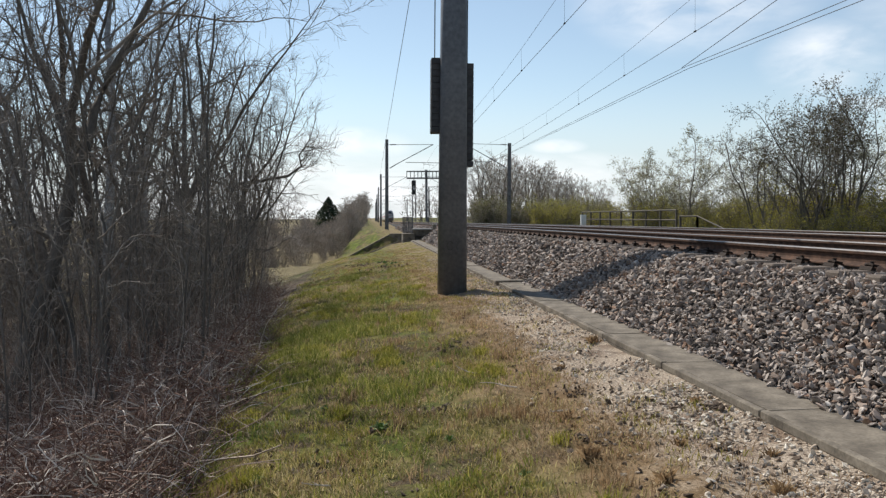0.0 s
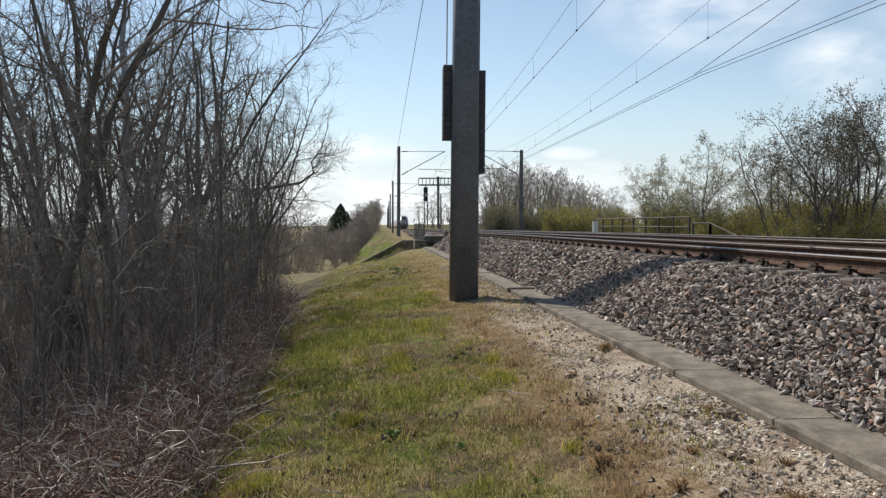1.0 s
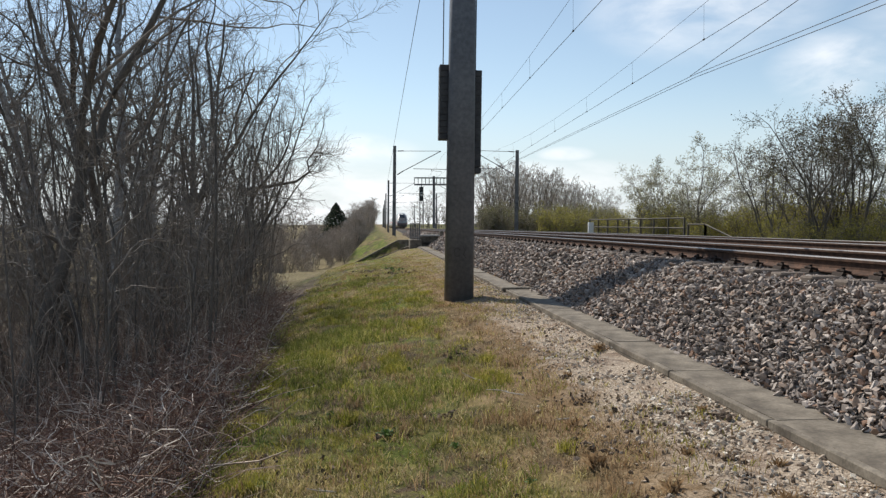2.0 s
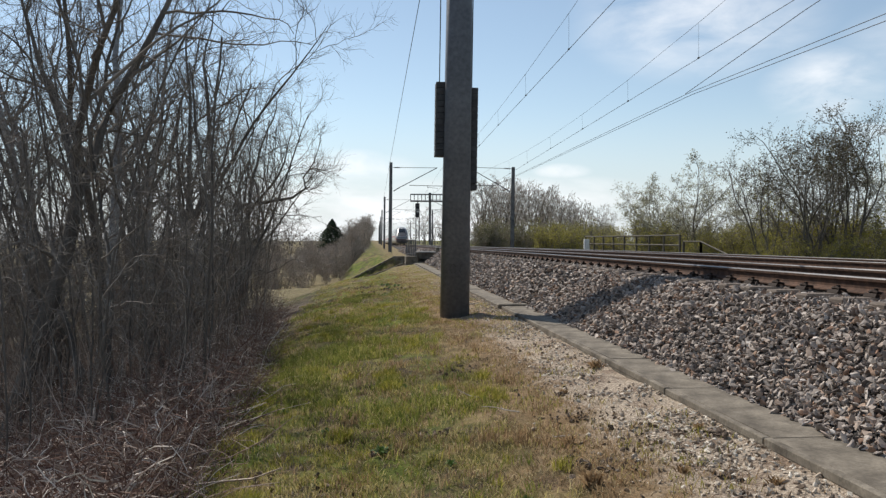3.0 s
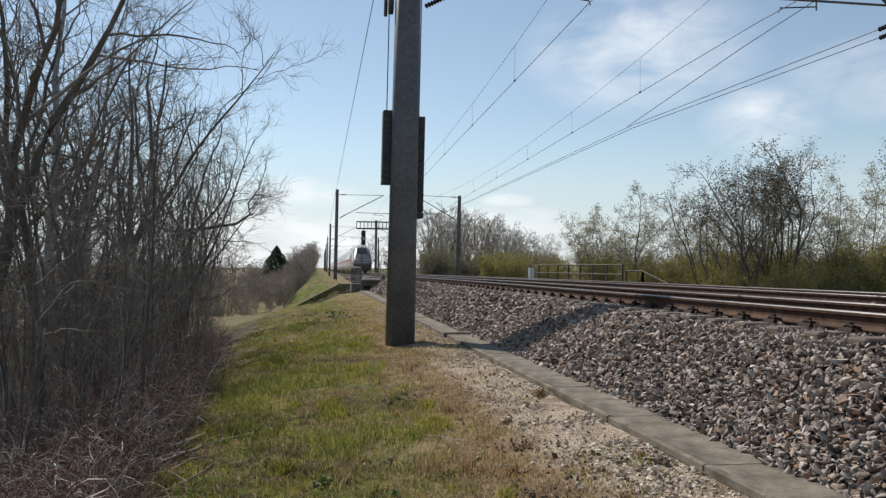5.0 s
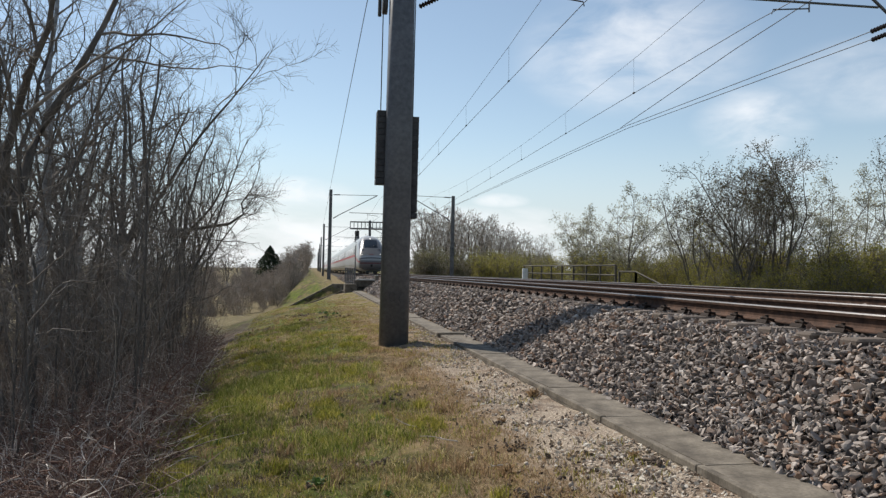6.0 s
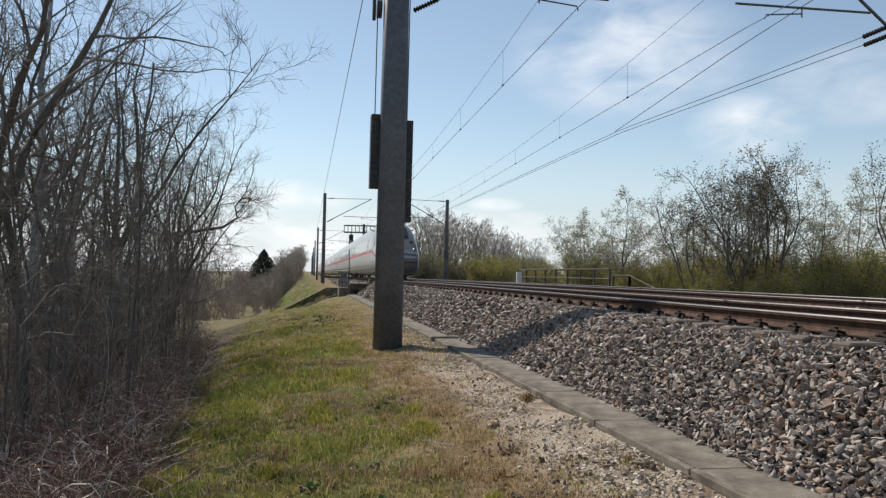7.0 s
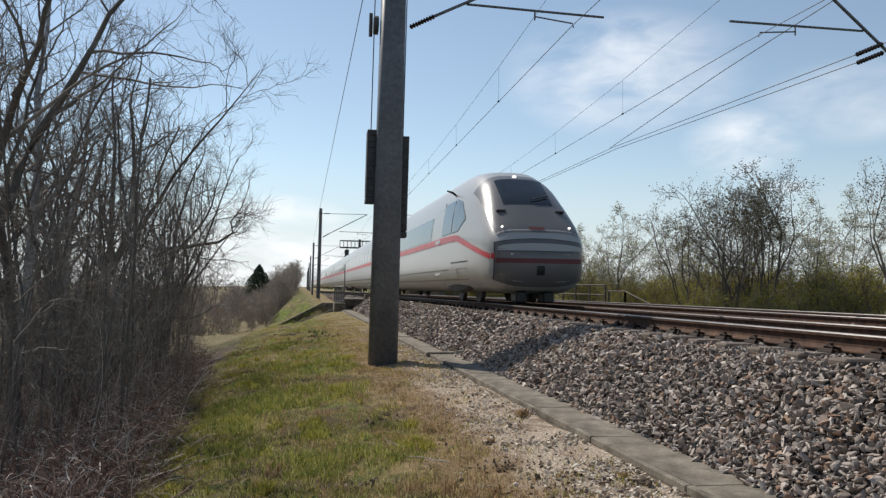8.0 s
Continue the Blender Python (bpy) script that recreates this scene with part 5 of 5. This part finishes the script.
def build_right_trees():
    rnd = random.Random(21)
    a = make_forked(60, 9.9, 0.11, (0.2, 0.34), 2, 20, 8, 5, 4, (0, 0), 0.24, stems=4, stem_angle=(5, 22), leaves=M_bud, leaf_size=0.065, leaf_n=2, leaf_top=0.55, twig_r=0.009,
                    group="trees beyond the line", label="multi-stemmed tree with dark seed clusters")
    lay(a, [(24.4, 43, 1.0), (27.0, 44, 1.12), (22.6, 44, 0.85), (24.3, 28.8, 0.9), (28.6, 47, 1.0), (25.7, 45, 1.05)], rnd)
    b = make_forked(61, 8.0, 0.07, (0.2, 0.35), 2, 26, 7, 4, 4, (0, 0), 0.25, stems=3, stem_angle=(5, 20), leaves=M_pale, leaf_size=0.06, leaf_n=5, leaf_top=0.2, twig_r=0.008,
                    group="trees beyond the line", label="rounded tree with pale opening leaves")
    lay(b, [(20.4, 50, 0.95), (18.9, 54, 0.8), (30.4, 44, 1.0), (22.2, 52, 0.75), (34.0, 48, 0.9), (25.6, 54, 0.8), (24, 62, 0.75), (21.4, 60, 0.8), (39, 52, 1.2), (28, 56, 0.9)], rnd)
    c = make_tree(62, 3.6, 0.05, 12, 6, 4, stems=5, low=0.1, spread=36, reach=0.5, leaves=M_spring, leaf_size=0.06, leaf_n=3, leaf_top=0.0, twig_r=0.008,
                  group="bushes beyond the line", label="yellow-green bush with fresh spring leaves", category="bush", name="bush")
    spots = [(25.5, 46, 1.3), (30, 46, 1.25), (20.5, 50, 0.8), (33, 44, 1.2), (36, 45, 1.2), (23, 50, 0.9), (17.0, 56, 0.8), (27.4, 46, 1.1), (23.6, 46, 0.8), (31.6, 43, 1.1), (22.4, 42, 0.7), (25.8, 41.5, 0.8), (28.8, 42, 0.85), (24.0, 41, 0.6), (19.4, 48, 0.55)]
    for _ in range(30):
        y = rnd.uniform(52, 100)
        spots.append((y * rnd.uniform(0.27, 0.75) + 2, y, rnd.uniform(0.7, 1.05)))
    lay(c, spots, rnd)
    lay(copy_thing(c, pose(0, 0, 0)), [(19.6, 88, 1.05), (20.6, 90, 1.15), (21.6, 88, 1.1), (22.4, 90, 1.0), (20.8, 86, 0.9)], rnd)
    # the wood far behind the line
    d = make_forked(63, 13.0, 0.14, (0.25, 0.4), 3, 22, 7, 4, 3, (0, 0), 0.24, twig_r=0.018, twig_mat=M_haze_twig, group="far trees", label="bare tree of the wood beyond the line")
    d2 = make_forked(64, 9.0, 0.10, (0.2, 0.3), 3, 26, 7, 4, 3, (0, 0), 0.3, stems=2, twig_r=0.016, twig_mat=M_haze_twig, leaves=M_spring, leaf_size=0.08, leaf_n=1, group="far trees", label="tree of the far wood with first leaves")
    sh = make_tree(65, 3.6, 0.05, 10, 6, 4, stems=5, low=0.05, spread=36, reach=0.5, twig_r=0.014, group="shrubs beyond the line", label="brown shrub with dense thin stems", category="shrub", name="shrub", twig_mat=M_haze_twig, leaves=M_olive, leaf_size=0.07, leaf_n=2)
    low_spots = [(y * k + 1.0, y, rnd.uniform(0.75, 1.15)) for y, k in [(rnd.uniform(94, 116), rnd.uniform(0.125, 0.3)) for _ in range(64)]]
    low_spots += [(y * k, y, rnd.uniform(0.7, 1.15)) for y, k in [(rnd.uniform(58, 84), rnd.uniform(0.33, 0.78)) for _ in range(34)]]
    lay(sh, low_spots, rnd)
    s1, s2 = [], []
    for i in range(84):
        y = rnd.uniform(112, 165)
        k = rnd.uniform(0.112, 0.30)
        s1.append((y * k, y, rnd.uniform(0.85, 1.1) * float(np.interp(k, [0.11, 0.15, 0.2, 0.25, 0.3], [0.8, 0.98, 0.9, 0.72, 0.6])) * y / 135))
    for i in range(44):
        y = rnd.uniform(110, 180)
        x = y * rnd.uniform(0.26, 0.85)
        (s2 if rnd.random() < 0.6 else s1).append((x, y, rnd.uniform(0.5, 0.75)))
    for i in range(14):
        y = rnd.uniform(260, 420)
        s1.append((y * rnd.uniform(0.02, 0.09) + 6 + 6, y, rnd.uniform(0.8, 1.2)))
    for i in range(26):
        y = rnd.uniform(130, 260)
        s1.append((15 + y * rnd.uniform(0.0, 0.05), y, rnd.uniform(0.35, 0.6)))
    for i in range(34):
        y = rnd.uniform(150, 330)
        s1.append((-y * rnd.uniform(0.07, 0.5), y, rnd.uniform(0.6, 0.85)))
    lay(d, s1, rnd)
    lay(d2, s2, rnd)
    # distant tree line that closes the view all round
    V, F = [], []
    for i in range(9000):
        a = rnd.uniform(-math.pi, math.pi)
        r = rnd.uniform(430, 560)
        x, y = r * math.sin(a), r * math.cos(a)
        if abs(x - 9) < 13 and y > 0:
            continue
        top = 6.0 + 3.5 * noise.noise((a * 14.0, 0.0, 3.0)) + 1.5 * noise.noise((a * 60.0, 0.0, 7.0))
        leaf_quads(rnd, V, F, Vector((x, y, rnd.uniform(-2.0, top))), 0.8, 3, 0.8)
    ob = new("distant_woods", mesh_of("distant_woods", V, F, M_twig))
    tagged(ob, "hazy brown line of distant woods", "woods", kind="stuff")


# ---------------------------------------------------------------- grass, gravel, stones
def build_grass():
    rng = np.random.default_rng(3)

    def blades(name, label, mat, n, pick, hmin, hmax, width, lean):
        pos = pick(n)
        V, F = [], []
        for (x, y) in pos:
            z = ground_z(x, y)
            g = 1 + max(y, 0) / 22
            h = rng.uniform(hmin, hmax) * min(1.0, 1.25 - 0.02 * max(y, 0))
            a, l = rng.uniform(0, 6.283), rng.uniform(0.1, lean) * h
            c, s = math.cos(a), math.sin(a)
            b = rng.uniform(0, 6.283)
            wx, wy = math.cos(b) * width * g / 2, math.sin(b) * width * g / 2
            o = len(V)
            V += [(x - wx, y - wy, z - 0.01), (x + wx, y + wy, z - 0.01), (x + c * l * 0.35 + wx * 0.8, y + s * l * 0.35 + wy * 0.8, z + h * 0.6),
                  (x + c * l * 0.35 - wx * 0.8, y + s * l * 0.35 - wy * 0.8, z + h * 0.6), (x + c * l, y + s * l, z + h)]
            F += [(o, o + 1, o + 2, o + 3), (o + 3, o + 2, o + 4)]
        ob = new(name, mesh_of(name, V, F, mat))
        tagged(ob, label, "grass", kind="stuff")

    def spread_pts(x0, x1, y0, y1, n, power, keep, clump):
        out = []
        while len(out) < n:
            y = y0 + (y1 - y0) * rng.random() ** power
            xa = max(x0, wood_edge(y) - 0.1)
            x = xa + (x1 - xa) * rng.random()
            worn = noise.noise((x * 1.15, y * 0.75, 57.0)) + 0.6 * noise.noise((x * 3.1, y * 2.3, 61.0))
            if keep(x, y) * float(np.interp(worn, [-0.5, -0.12], [0.12, 1.0])) < rng.random():
                continue
            for _ in range(clump):
                out.append((x + rng.normal(0, 0.03), y + rng.normal(0, 0.03)))
        return out

    blades("grass_behind", "short mixed green and dry grass on the verge", M_blade, 9000,
           lambda n: spread_pts(-1.9, 2.2, -8, 3.3, n, 1.0, lambda x, y: float(np.interp(x, [0.9, 1.9], [1.0, 0.12])), 4), 0.02, 0.085, 0.006, 1.2)
    # lush spots: broad damp hollows broken up into tufts
    lush = lambda x, y: noise.noise((x * 0.75, y * 0.42, 31.0)) + 0.75 * noise.noise((x * 2.4, y * 1.7, 9.2)) + (0.12 if -1.4 < x < 0.5 else -0.08)
    fade = lambda x, y: float(np.interp(x, [0.9, 1.9], [1.0, float(np.interp(y, [10, 22], [0.12, 0.9]))]))
    patchy = lambda x, y: 0.5 + 0.9 * noise.noise((x * 0.8, y * 0.6, 1.7))
    blades("verge_grass", "short mixed green and dry grass on the verge", M_blade, 64000,
           lambda n: spread_pts(-2.2, 2.75, 3.2, 52, n, 2.0, lambda x, y: fade(x, y) * max(0.03, min(1, 0.05 + 0.8 * patchy(x, y) + 1.1 * noise.noise((x * 2.6, y * 2.2, 5.5)))), 4), 0.015, 0.07, 0.006, 1.4)
    blades("dry_grass", "matted straw-coloured dry grass", M_straw, 26000,
           lambda n: spread_pts(-1.6, 2.8, 3.2, 40, n, 2.0, lambda x, y: float(np.interp(x, [-1.6, 0.6, 1.5, 2.1, 2.7], [0.25, 0.5, 1.0, 0.35, 0.08])) * max(0.1, 0.5 + 1.3 * noise.noise((x * 1.6, y * 1.2, 4.4))), 4), 0.015, 0.075, 0.005, 2.2)
    blades("thatch", "short brown dead grass matted on the ground", M_thatch, 64000,
           lambda n: spread_pts(-2.1, 2.3, 3.2, 34, n, 2.1, lambda x, y: float(np.interp(x, [-2.1, 1.2, 2.3], [0.7, 1.0, 0.15])) * float(np.interp(lush(x, y), [0.1, 0.5], [1.0, 0.4])), 3), 0.008, 0.035, 0.0055, 3.2)
    blades("green_tufts", "fresh green grass tufts", M_green, 30000,
           lambda n: spread_pts(-2.0, 1.2, 3.2, 26, n, 1.7, lambda x, y: float(np.interp(lush(x, y), [-0.25, 0.15, 0.6], [0.02, 0.2, 1.0])), 8), 0.035, 0.135, 0.006, 1.1)
    blades("bright_tufts", "bright yellow-green grass in dense tufts", M_bright, 11000,
           lambda n: spread_pts(-1.9, 1.4, 3.2, 22, n, 1.6, lambda x, y: 1.0 if noise.noise((x * 2.1, y * 1.5, 41.0)) > 0.36 else 0.004, 14), 0.04, 0.12, 0.006, 1.2)
    blades("pale_tufts", "taller bleached grass standing in tufts", M_straw, 4000,
           lambda n: spread_pts(-1.7, 1.7, 3.4, 30, n, 1.8, lambda x, y: 1.0 if noise.noise((x * 2.6, y * 1.9, 23.0)) > 0.4 else 0.01, 10), 0.06, 0.16, 0.005, 0.9)


def build_tufts():
    rnd = random.Random(77)
    V, F = [], []
    for _ in range(13):
        a, l = rnd.uniform(0, 6.283), rnd.uniform(0.02, 0.09)
        h = rnd.uniform(0.05, 0.13)
        for q in range(6):
            aa, ll, hh = a + rnd.uniform(-0.9, 0.9), l * rnd.uniform(0.4, 1.6), h * rnd.uniform(0.5, 1.1)
            c, s = math.cos(aa), math.sin(aa)
            o = len(V)
            x, y = rnd.gauss(0, 0.025), rnd.gauss(0, 0.025)
            V += [(x - s * 0.003, y + c * 0.003, -0.02), (x + s * 0.003, y - c * 0.003, -0.02), (x + c * ll * 0.4 + s * 0.002, y + s * ll * 0.4 - c * 0.002, hh * 0.7), (x + c * ll, y + s * ll, hh)]
            F += [(o, o + 1, o + 2), (o, o + 2, o + 3)]
    first = None
    spots = [(2.7, 6.46), (2.0, 8.25), (2.55, 4.9), (2.1, 5.3), (1.75, 4.6), (2.72, 9.6), (1.6, 6.4), (1.45, 5.2), (2.3, 4.3)]
    for x, y in spots:
        m = pose(x, y, ground_z(x, y), 0, 0, rnd.uniform(0, 360))
        if first is None:
            first = thing("dry_grass_tuft", "small dry grass tuft on the gravel beside the trough", "grass tuft", "dry tufts on the gravel", at=m)
            part("tuft", (V, F), M_straw, first)
            c = first
        else:
            c = copy_thing(first, m)
        k = rnd.uniform(0.45, 1.0)
        c.scale = (k, k, k)


ICO = {}


def ico(level):
    if level not in ICO:
        bm = bmesh.new()
        bmesh.ops.create_icosphere(bm, subdivisions=level, radius=1.0)
        ICO[level] = (np.array([v.co[:] for v in bm.verts]), np.array([[v.index for v in f.verts] for f in bm.faces]))
        bm.free()
    return ICO[level]


def rotations(rng, n):
    q = rng.normal(size=(n, 4)) * np.array([1.0, 0.42, 0.42, 1.0])
    q /= np.linalg.norm(q, axis=1)[:, None]
    w, x, y, z = q.T
    return np.stack([np.stack([1 - 2 * (y * y + z * z), 2 * (x * y - z * w), 2 * (x * z + y * w)], 1), np.stack([2 * (x * y + z * w), 1 - 2 * (x * x + z * z), 2 * (y * z - x * w)], 1),
                     np.stack([2 * (x * z - y * w), 2 * (y * z + x * w), 1 - 2 * (x * x + y * y)], 1)], 1)


def stones(rng, centres, sizes, flat=(1.3, 0.92, 0.5), level=1):
    """Broken stones: round blanks cut off by a few random planes each."""
    base, tri = ico(level)
    n = len(centres)
    v = np.repeat(base[None], n, 0) * (1 + rng.uniform(-0.04, 0.04, (n, len(base), 1)))
    for _ in range(10 if level > 1 else 5):
        p = rng.normal(size=(n, 3))
        p /= np.linalg.norm(p, axis=1)[:, None]
        c = rng.uniform(0.24, 0.52, n)
        over = np.maximum(0, np.einsum("nkj,nj->nk", v, p) - c[:, None])
        v = v - over[..., None] * p[:, None, :]
    v = v * (np.array(flat)[None] * rng.uniform(0.75, 1.3, (n, 3)))[:, None, :]
    v = np.einsum("nij,nkj->nki", rotations(rng, n), v) * sizes[:, None, None] * 1.28 + centres[:, None, :]
    f = tri[None] + (np.arange(n) * len(base))[:, None, None]
    return v.reshape(-1, 3).tolist(), f.reshape(-1, 3).tolist()


def build_ballast():
    rng = np.random.default_rng(8)

    def scatter(n, y0, y1, x0, x1, smin, smax, power=1.0):
        y = y0 + (y1 - y0) * rng.random(n) ** power
        x = x0 + (x1 - x0) * rng.random(n)
        z = np.array([bed_z(v) for v in x]) + rng.uniform(-0.03, 0.05, n)
        size = rng.uniform(smin, smax, n) * (1 + 0.25 * (rng.random(n) < 0.1))
        # the sleeper ends stay clear of stones
        crib = np.abs((y - 3.11 + 0.3285) % 0.657 - 0.3285)
        keep = (x < 4.82) | (crib > 0.16)
        z = np.where((x > 4.75) & (x < 5.1), np.minimum(z, 0.87), z)
        z = z - np.array([dip(v) for v in y])
        return np.stack([x, y, z], 1)[keep], size[keep]

    sets = [(15500, 6.6, 16, 3.42, 5.05, 0.02, 0.043, 1.15), (4600, 4.2, 6.6, 3.42, 5.05, 0.02, 0.041, 1.0), (8000, 16, 45, 3.42, 5.05, 0.03, 0.06, 1.3), (2600, 4.5, 30, 5.3, 6.5, 0.03, 0.05, 1.2),
            (1800, 5, 40, 6.8, 9.0, 0.03, 0.055, 1.2), (2200, -9, 4.4, 3.42, 5.0, 0.03, 0.056, 1.0), (700, -9, 4.5, 5.3, 6.5, 0.03, 0.05, 1.0), (3000, 45, 110, 3.5, 4.95, 0.05, 0.09, 1.2)]
    P, S = zip(*[scatter(*a) for a in sets])
    P, S = np.concatenate(P), np.concatenate(S)
    near = P[:, 1] < 10.5
    ob = new("ballast_stones", mesh_of("ballast_stones", *joined(stones(rng, P[near], S[near], level=2), stones(rng, P[~near], S[~near])), M_ballast))
    tagged(ob, "loose grey and brown crushed ballast stones", "ballast", kind="stuff")
    # stray stones that rolled on to the trough lids and the strip below
    n = 160
    y = 4 + 26 * rng.random(n) ** 1.3
    x = 3.42 - np.abs(rng.normal(0, 0.03, n))
    ob = new("stray_stones", mesh_of("stray_stones", *stones(rng, np.stack([x, y, np.full(n, 0.02)], 1), rng.uniform(0.02, 0.045, n)), M_ballast))
    tagged(ob, "ballast stones spilled on the edge of the trough", "stones", kind="stuff")
    # pale chippings on the strip beside the trough
    n = 24000
    y = 3.4 + 26 * rng.random(n) ** 1.7
    x = 2.86 - np.abs(rng.normal(0, 0.45, n))
    keep = (x > 0.7) & (np.array([noise.noise((a * 1.7, b * 1.3, 2.2)) for a, b in zip(x, y)]) + rng.normal(0, 0.25, n) > -0.04)
    x, y = x[keep], y[keep]
    z = np.array([ground_z(a, b) for a, b in zip(x, y)])
    ob = new("chippings", mesh_of("chippings", *stones(rng, np.stack([x, y, z + 0.004], 1), 0.0045 + 0.0195 * rng.random(len(x)) ** 1.8), M_chip))
    tagged(ob, "pale limestone chippings beside the trough", "gravel", kind="stuff")
    # the nearest ballast, stone by stone
    r2 = random.Random(2)
    shapes = []
    for i in range(24):
        me = mesh_of("ballast_stone", *stones(rng, np.zeros((1, 3)), np.array([1.0]), level=2), M_ballast_piece)
        shapes.append(me)
    for i in range(295):
        yy, xx = r2.uniform(4.4, 6.7), r2.uniform(3.42, 4.35)
        s = r2.uniform(0.026, 0.046)
        part("ballast_stone", r2.choice(shapes), None, bed, at=pose(xx, yy, bed_z(xx) - dip(yy) + r2.uniform(0, 0.04), r2.uniform(0, 360), r2.uniform(0, 360), r2.uniform(0, 360)) @ Matrix.Diagonal((s, s, s, 1)))


def build_clods():
    """Turned earth on the verge, and dry sticks lying in the grass."""
    rng = np.random.default_rng(17)
    P, S = [], []
    for cx, cy, w, n in ((0.2, 30.5, 0.9, 130), (0.75, 27.5, 0.8, 90), (0.6, 7.0, 0.14, 40), (0.1, 6.6, 0.12, 30), (-0.9, 9.4, 0.3, 40), (1.6, 5.6, 0.3, 50), (1.9, 7.2, 0.3, 60), (1.1, 10.2, 0.4, 60), (0.9, 4.6, 0.25, 40), (2.66, 6.3, 0.16, 9), (2.6, 5.0, 0.5, 16), (2.3, 8.2, 0.7, 26), (1.8, 4.4, 0.6, 50), (1.5, 8.6, 0.6, 60), (2.0, 6.2, 0.6, 50), (2.2, 11.5, 0.8, 40), (0.1, 4.9, 0.3, 50), (-0.4, 5.9, 0.3, 50), (-1.0, 6.4, 0.3, 60)):
        x, y = cx + rng.normal(0, w * 0.5, n), cy + rng.normal(0, w * 0.4, n)
        P.append(np.stack([x, y, [ground_z(a, b) + 0.01 for a, b in zip(x, y)]], 1))
        S.append(rng.uniform(0.006, 0.026, n) * (2.2 if cy > 20 else 1))
    ob = new("earth_clods", mesh_of("earth_clods", *stones(rng, np.concatenate(P), np.concatenate(S)), M_earth))
    tagged(ob, "crumbled dark brown earth clods in the grass", "earth", kind="stuff")
    rnd = random.Random(31)
    for x, y, turn, ln in ((-0.35, 5.4, 80, 0.2), (0.05, 7.6, 120, 0.2), (1.0, 8.3, 60, 0.28), (1.5, 6.6, 70, 0.3), (-0.75, 6.9, 15, 0.16), (1.2, 7.4, 50, 0.4)):
        st = thing("dry_stick", "short pale dry stick lying in the grass", "stick", "dry sticks", at=pose(x, y, ground_z(x, y) + 0.045, 0, 0, turn))
        pts, rad = grow(rnd, (0, -ln / 2, 0), Vector((0, 1, 0)), ln, 0.007, 5, 12, 0.0, 0.003)
        part("wood", tube(pts, rad, 6), M_stick, st)
        part("side_twig", tube([pts[2], pts[2] + Vector((0.03, 0.05, 0.01))], [0.004, 0.002], 5), M_stick, st)


def build_weeds():
    """Broad-leaved rosettes in the grass, the leafy patch by the turned earth, and sods on the gravel."""
    rnd = random.Random(91)

    def rosette(n, ln, wd, up):
        V, F = [], []
        for k in range(n):
            a = 6.2832 * k / n + rnd.uniform(-0.25, 0.25)
            l, w = ln * rnd.uniform(0.6, 1.1), wd * rnd.uniform(0.7, 1.2)
            c, sn = math.cos(a), math.sin(a)
            rise = up * rnd.uniform(0.4, 1.2)
            o = len(V)
            for f, ww, z in ((0.05, 0.15, 0.0), (0.4, 0.9, rise * 0.7), (0.75, 0.8, rise), (1.0, 0.08, rise * 0.75)):
                V += [(c * l * f - sn * w * ww / 2, sn * l * f + c * w * ww / 2, z), (c * l * f + sn * w * ww / 2, sn * l * f - c * w * ww / 2, z + 0.004)]
            F += [(o + 2 * q, o + 2 * q + 1, o + 2 * q + 3, o + 2 * q + 2) for q in range(3)]
        return V, F

    first = None
    for x, y, k in ((0.1, 6.5, 1.0), (0.17, 6.62, 0.8), (0.62, 6.15, 0.7), (-0.4, 7.6, 0.7), (-0.9, 8.8, 0.8), (0.4, 9.3, 0.7), (0.65, 29.4, 1.6), (0.9, 28.9, 1.3), (0.45, 30.0, 1.2), (0.7, 28.6, 1.2), (1.05, 29.6, 1.1), (-0.75, 5.6, 0.7), (1.0, 5.1, 0.6)):
        m = pose(x, y, ground_z(x, y) + 0.005, 0, 0, rnd.uniform(0, 360))
        if first is None:
            first = thing("weed", "low green weed with a rosette of broad leaves", "weed", "weeds in the verge", at=m)
            part("leaves", joined(rosette(9, 0.085, 0.04, 0.05), rosette(6, 0.05, 0.03, 0.07)), M_weed, first)
            ob = first
        else:
            ob = copy_thing(first, m)
        ob.scale = (k, k, k)
    rng = np.random.default_rng(44)
    for x, y, w in ((2.69, 6.12, 0.13), (2.5, 6.35, 0.06), (1.95, 8.2, 0.05), (2.35, 5.2, 0.06)):
        n = 16
        P = np.stack([rng.normal(0, w * 0.55, n), rng.normal(0, w * 0.4, n), rng.uniform(0.0, 0.03, n)], 1)
        sod = thing("sod", "dark clump of torn earth and roots on the gravel", "earth clump", "sods on the gravel", at=pose(x, y, ground_z(x, y)))
        part("clod", stones(rng, P, rng.uniform(0.012, 0.04, n) * (w / 0.13) ** 0.5), M_earth, sod)


build_wood()
build_brush()
build_far_left()
build_right_trees()
build_grass()
build_tufts()
build_ballast()
build_clods()
build_weeds()


# ---------------------------------------------------------------- what moves
def motions():
    # the nose's place along the line; the train gathers speed a little
    run = ((0.0, 258.0), (1.5, 213.5), (3.0, 168.5), (4.5, 123.3), (6.0, 78.6), (7.0, 49.8), (7.5, 34.8), (8.0, 19.4))
    walk(train, [(t, pose(NEAR + bend(d), d, RAIL_TOP - dip(d), -0.2 * min(1.0, max(0.0, (d - 15) / 40)), 0, -0.42 * min(1.0, max(0.0, (d - 20) / 90)))) for t, d in run])


motions()
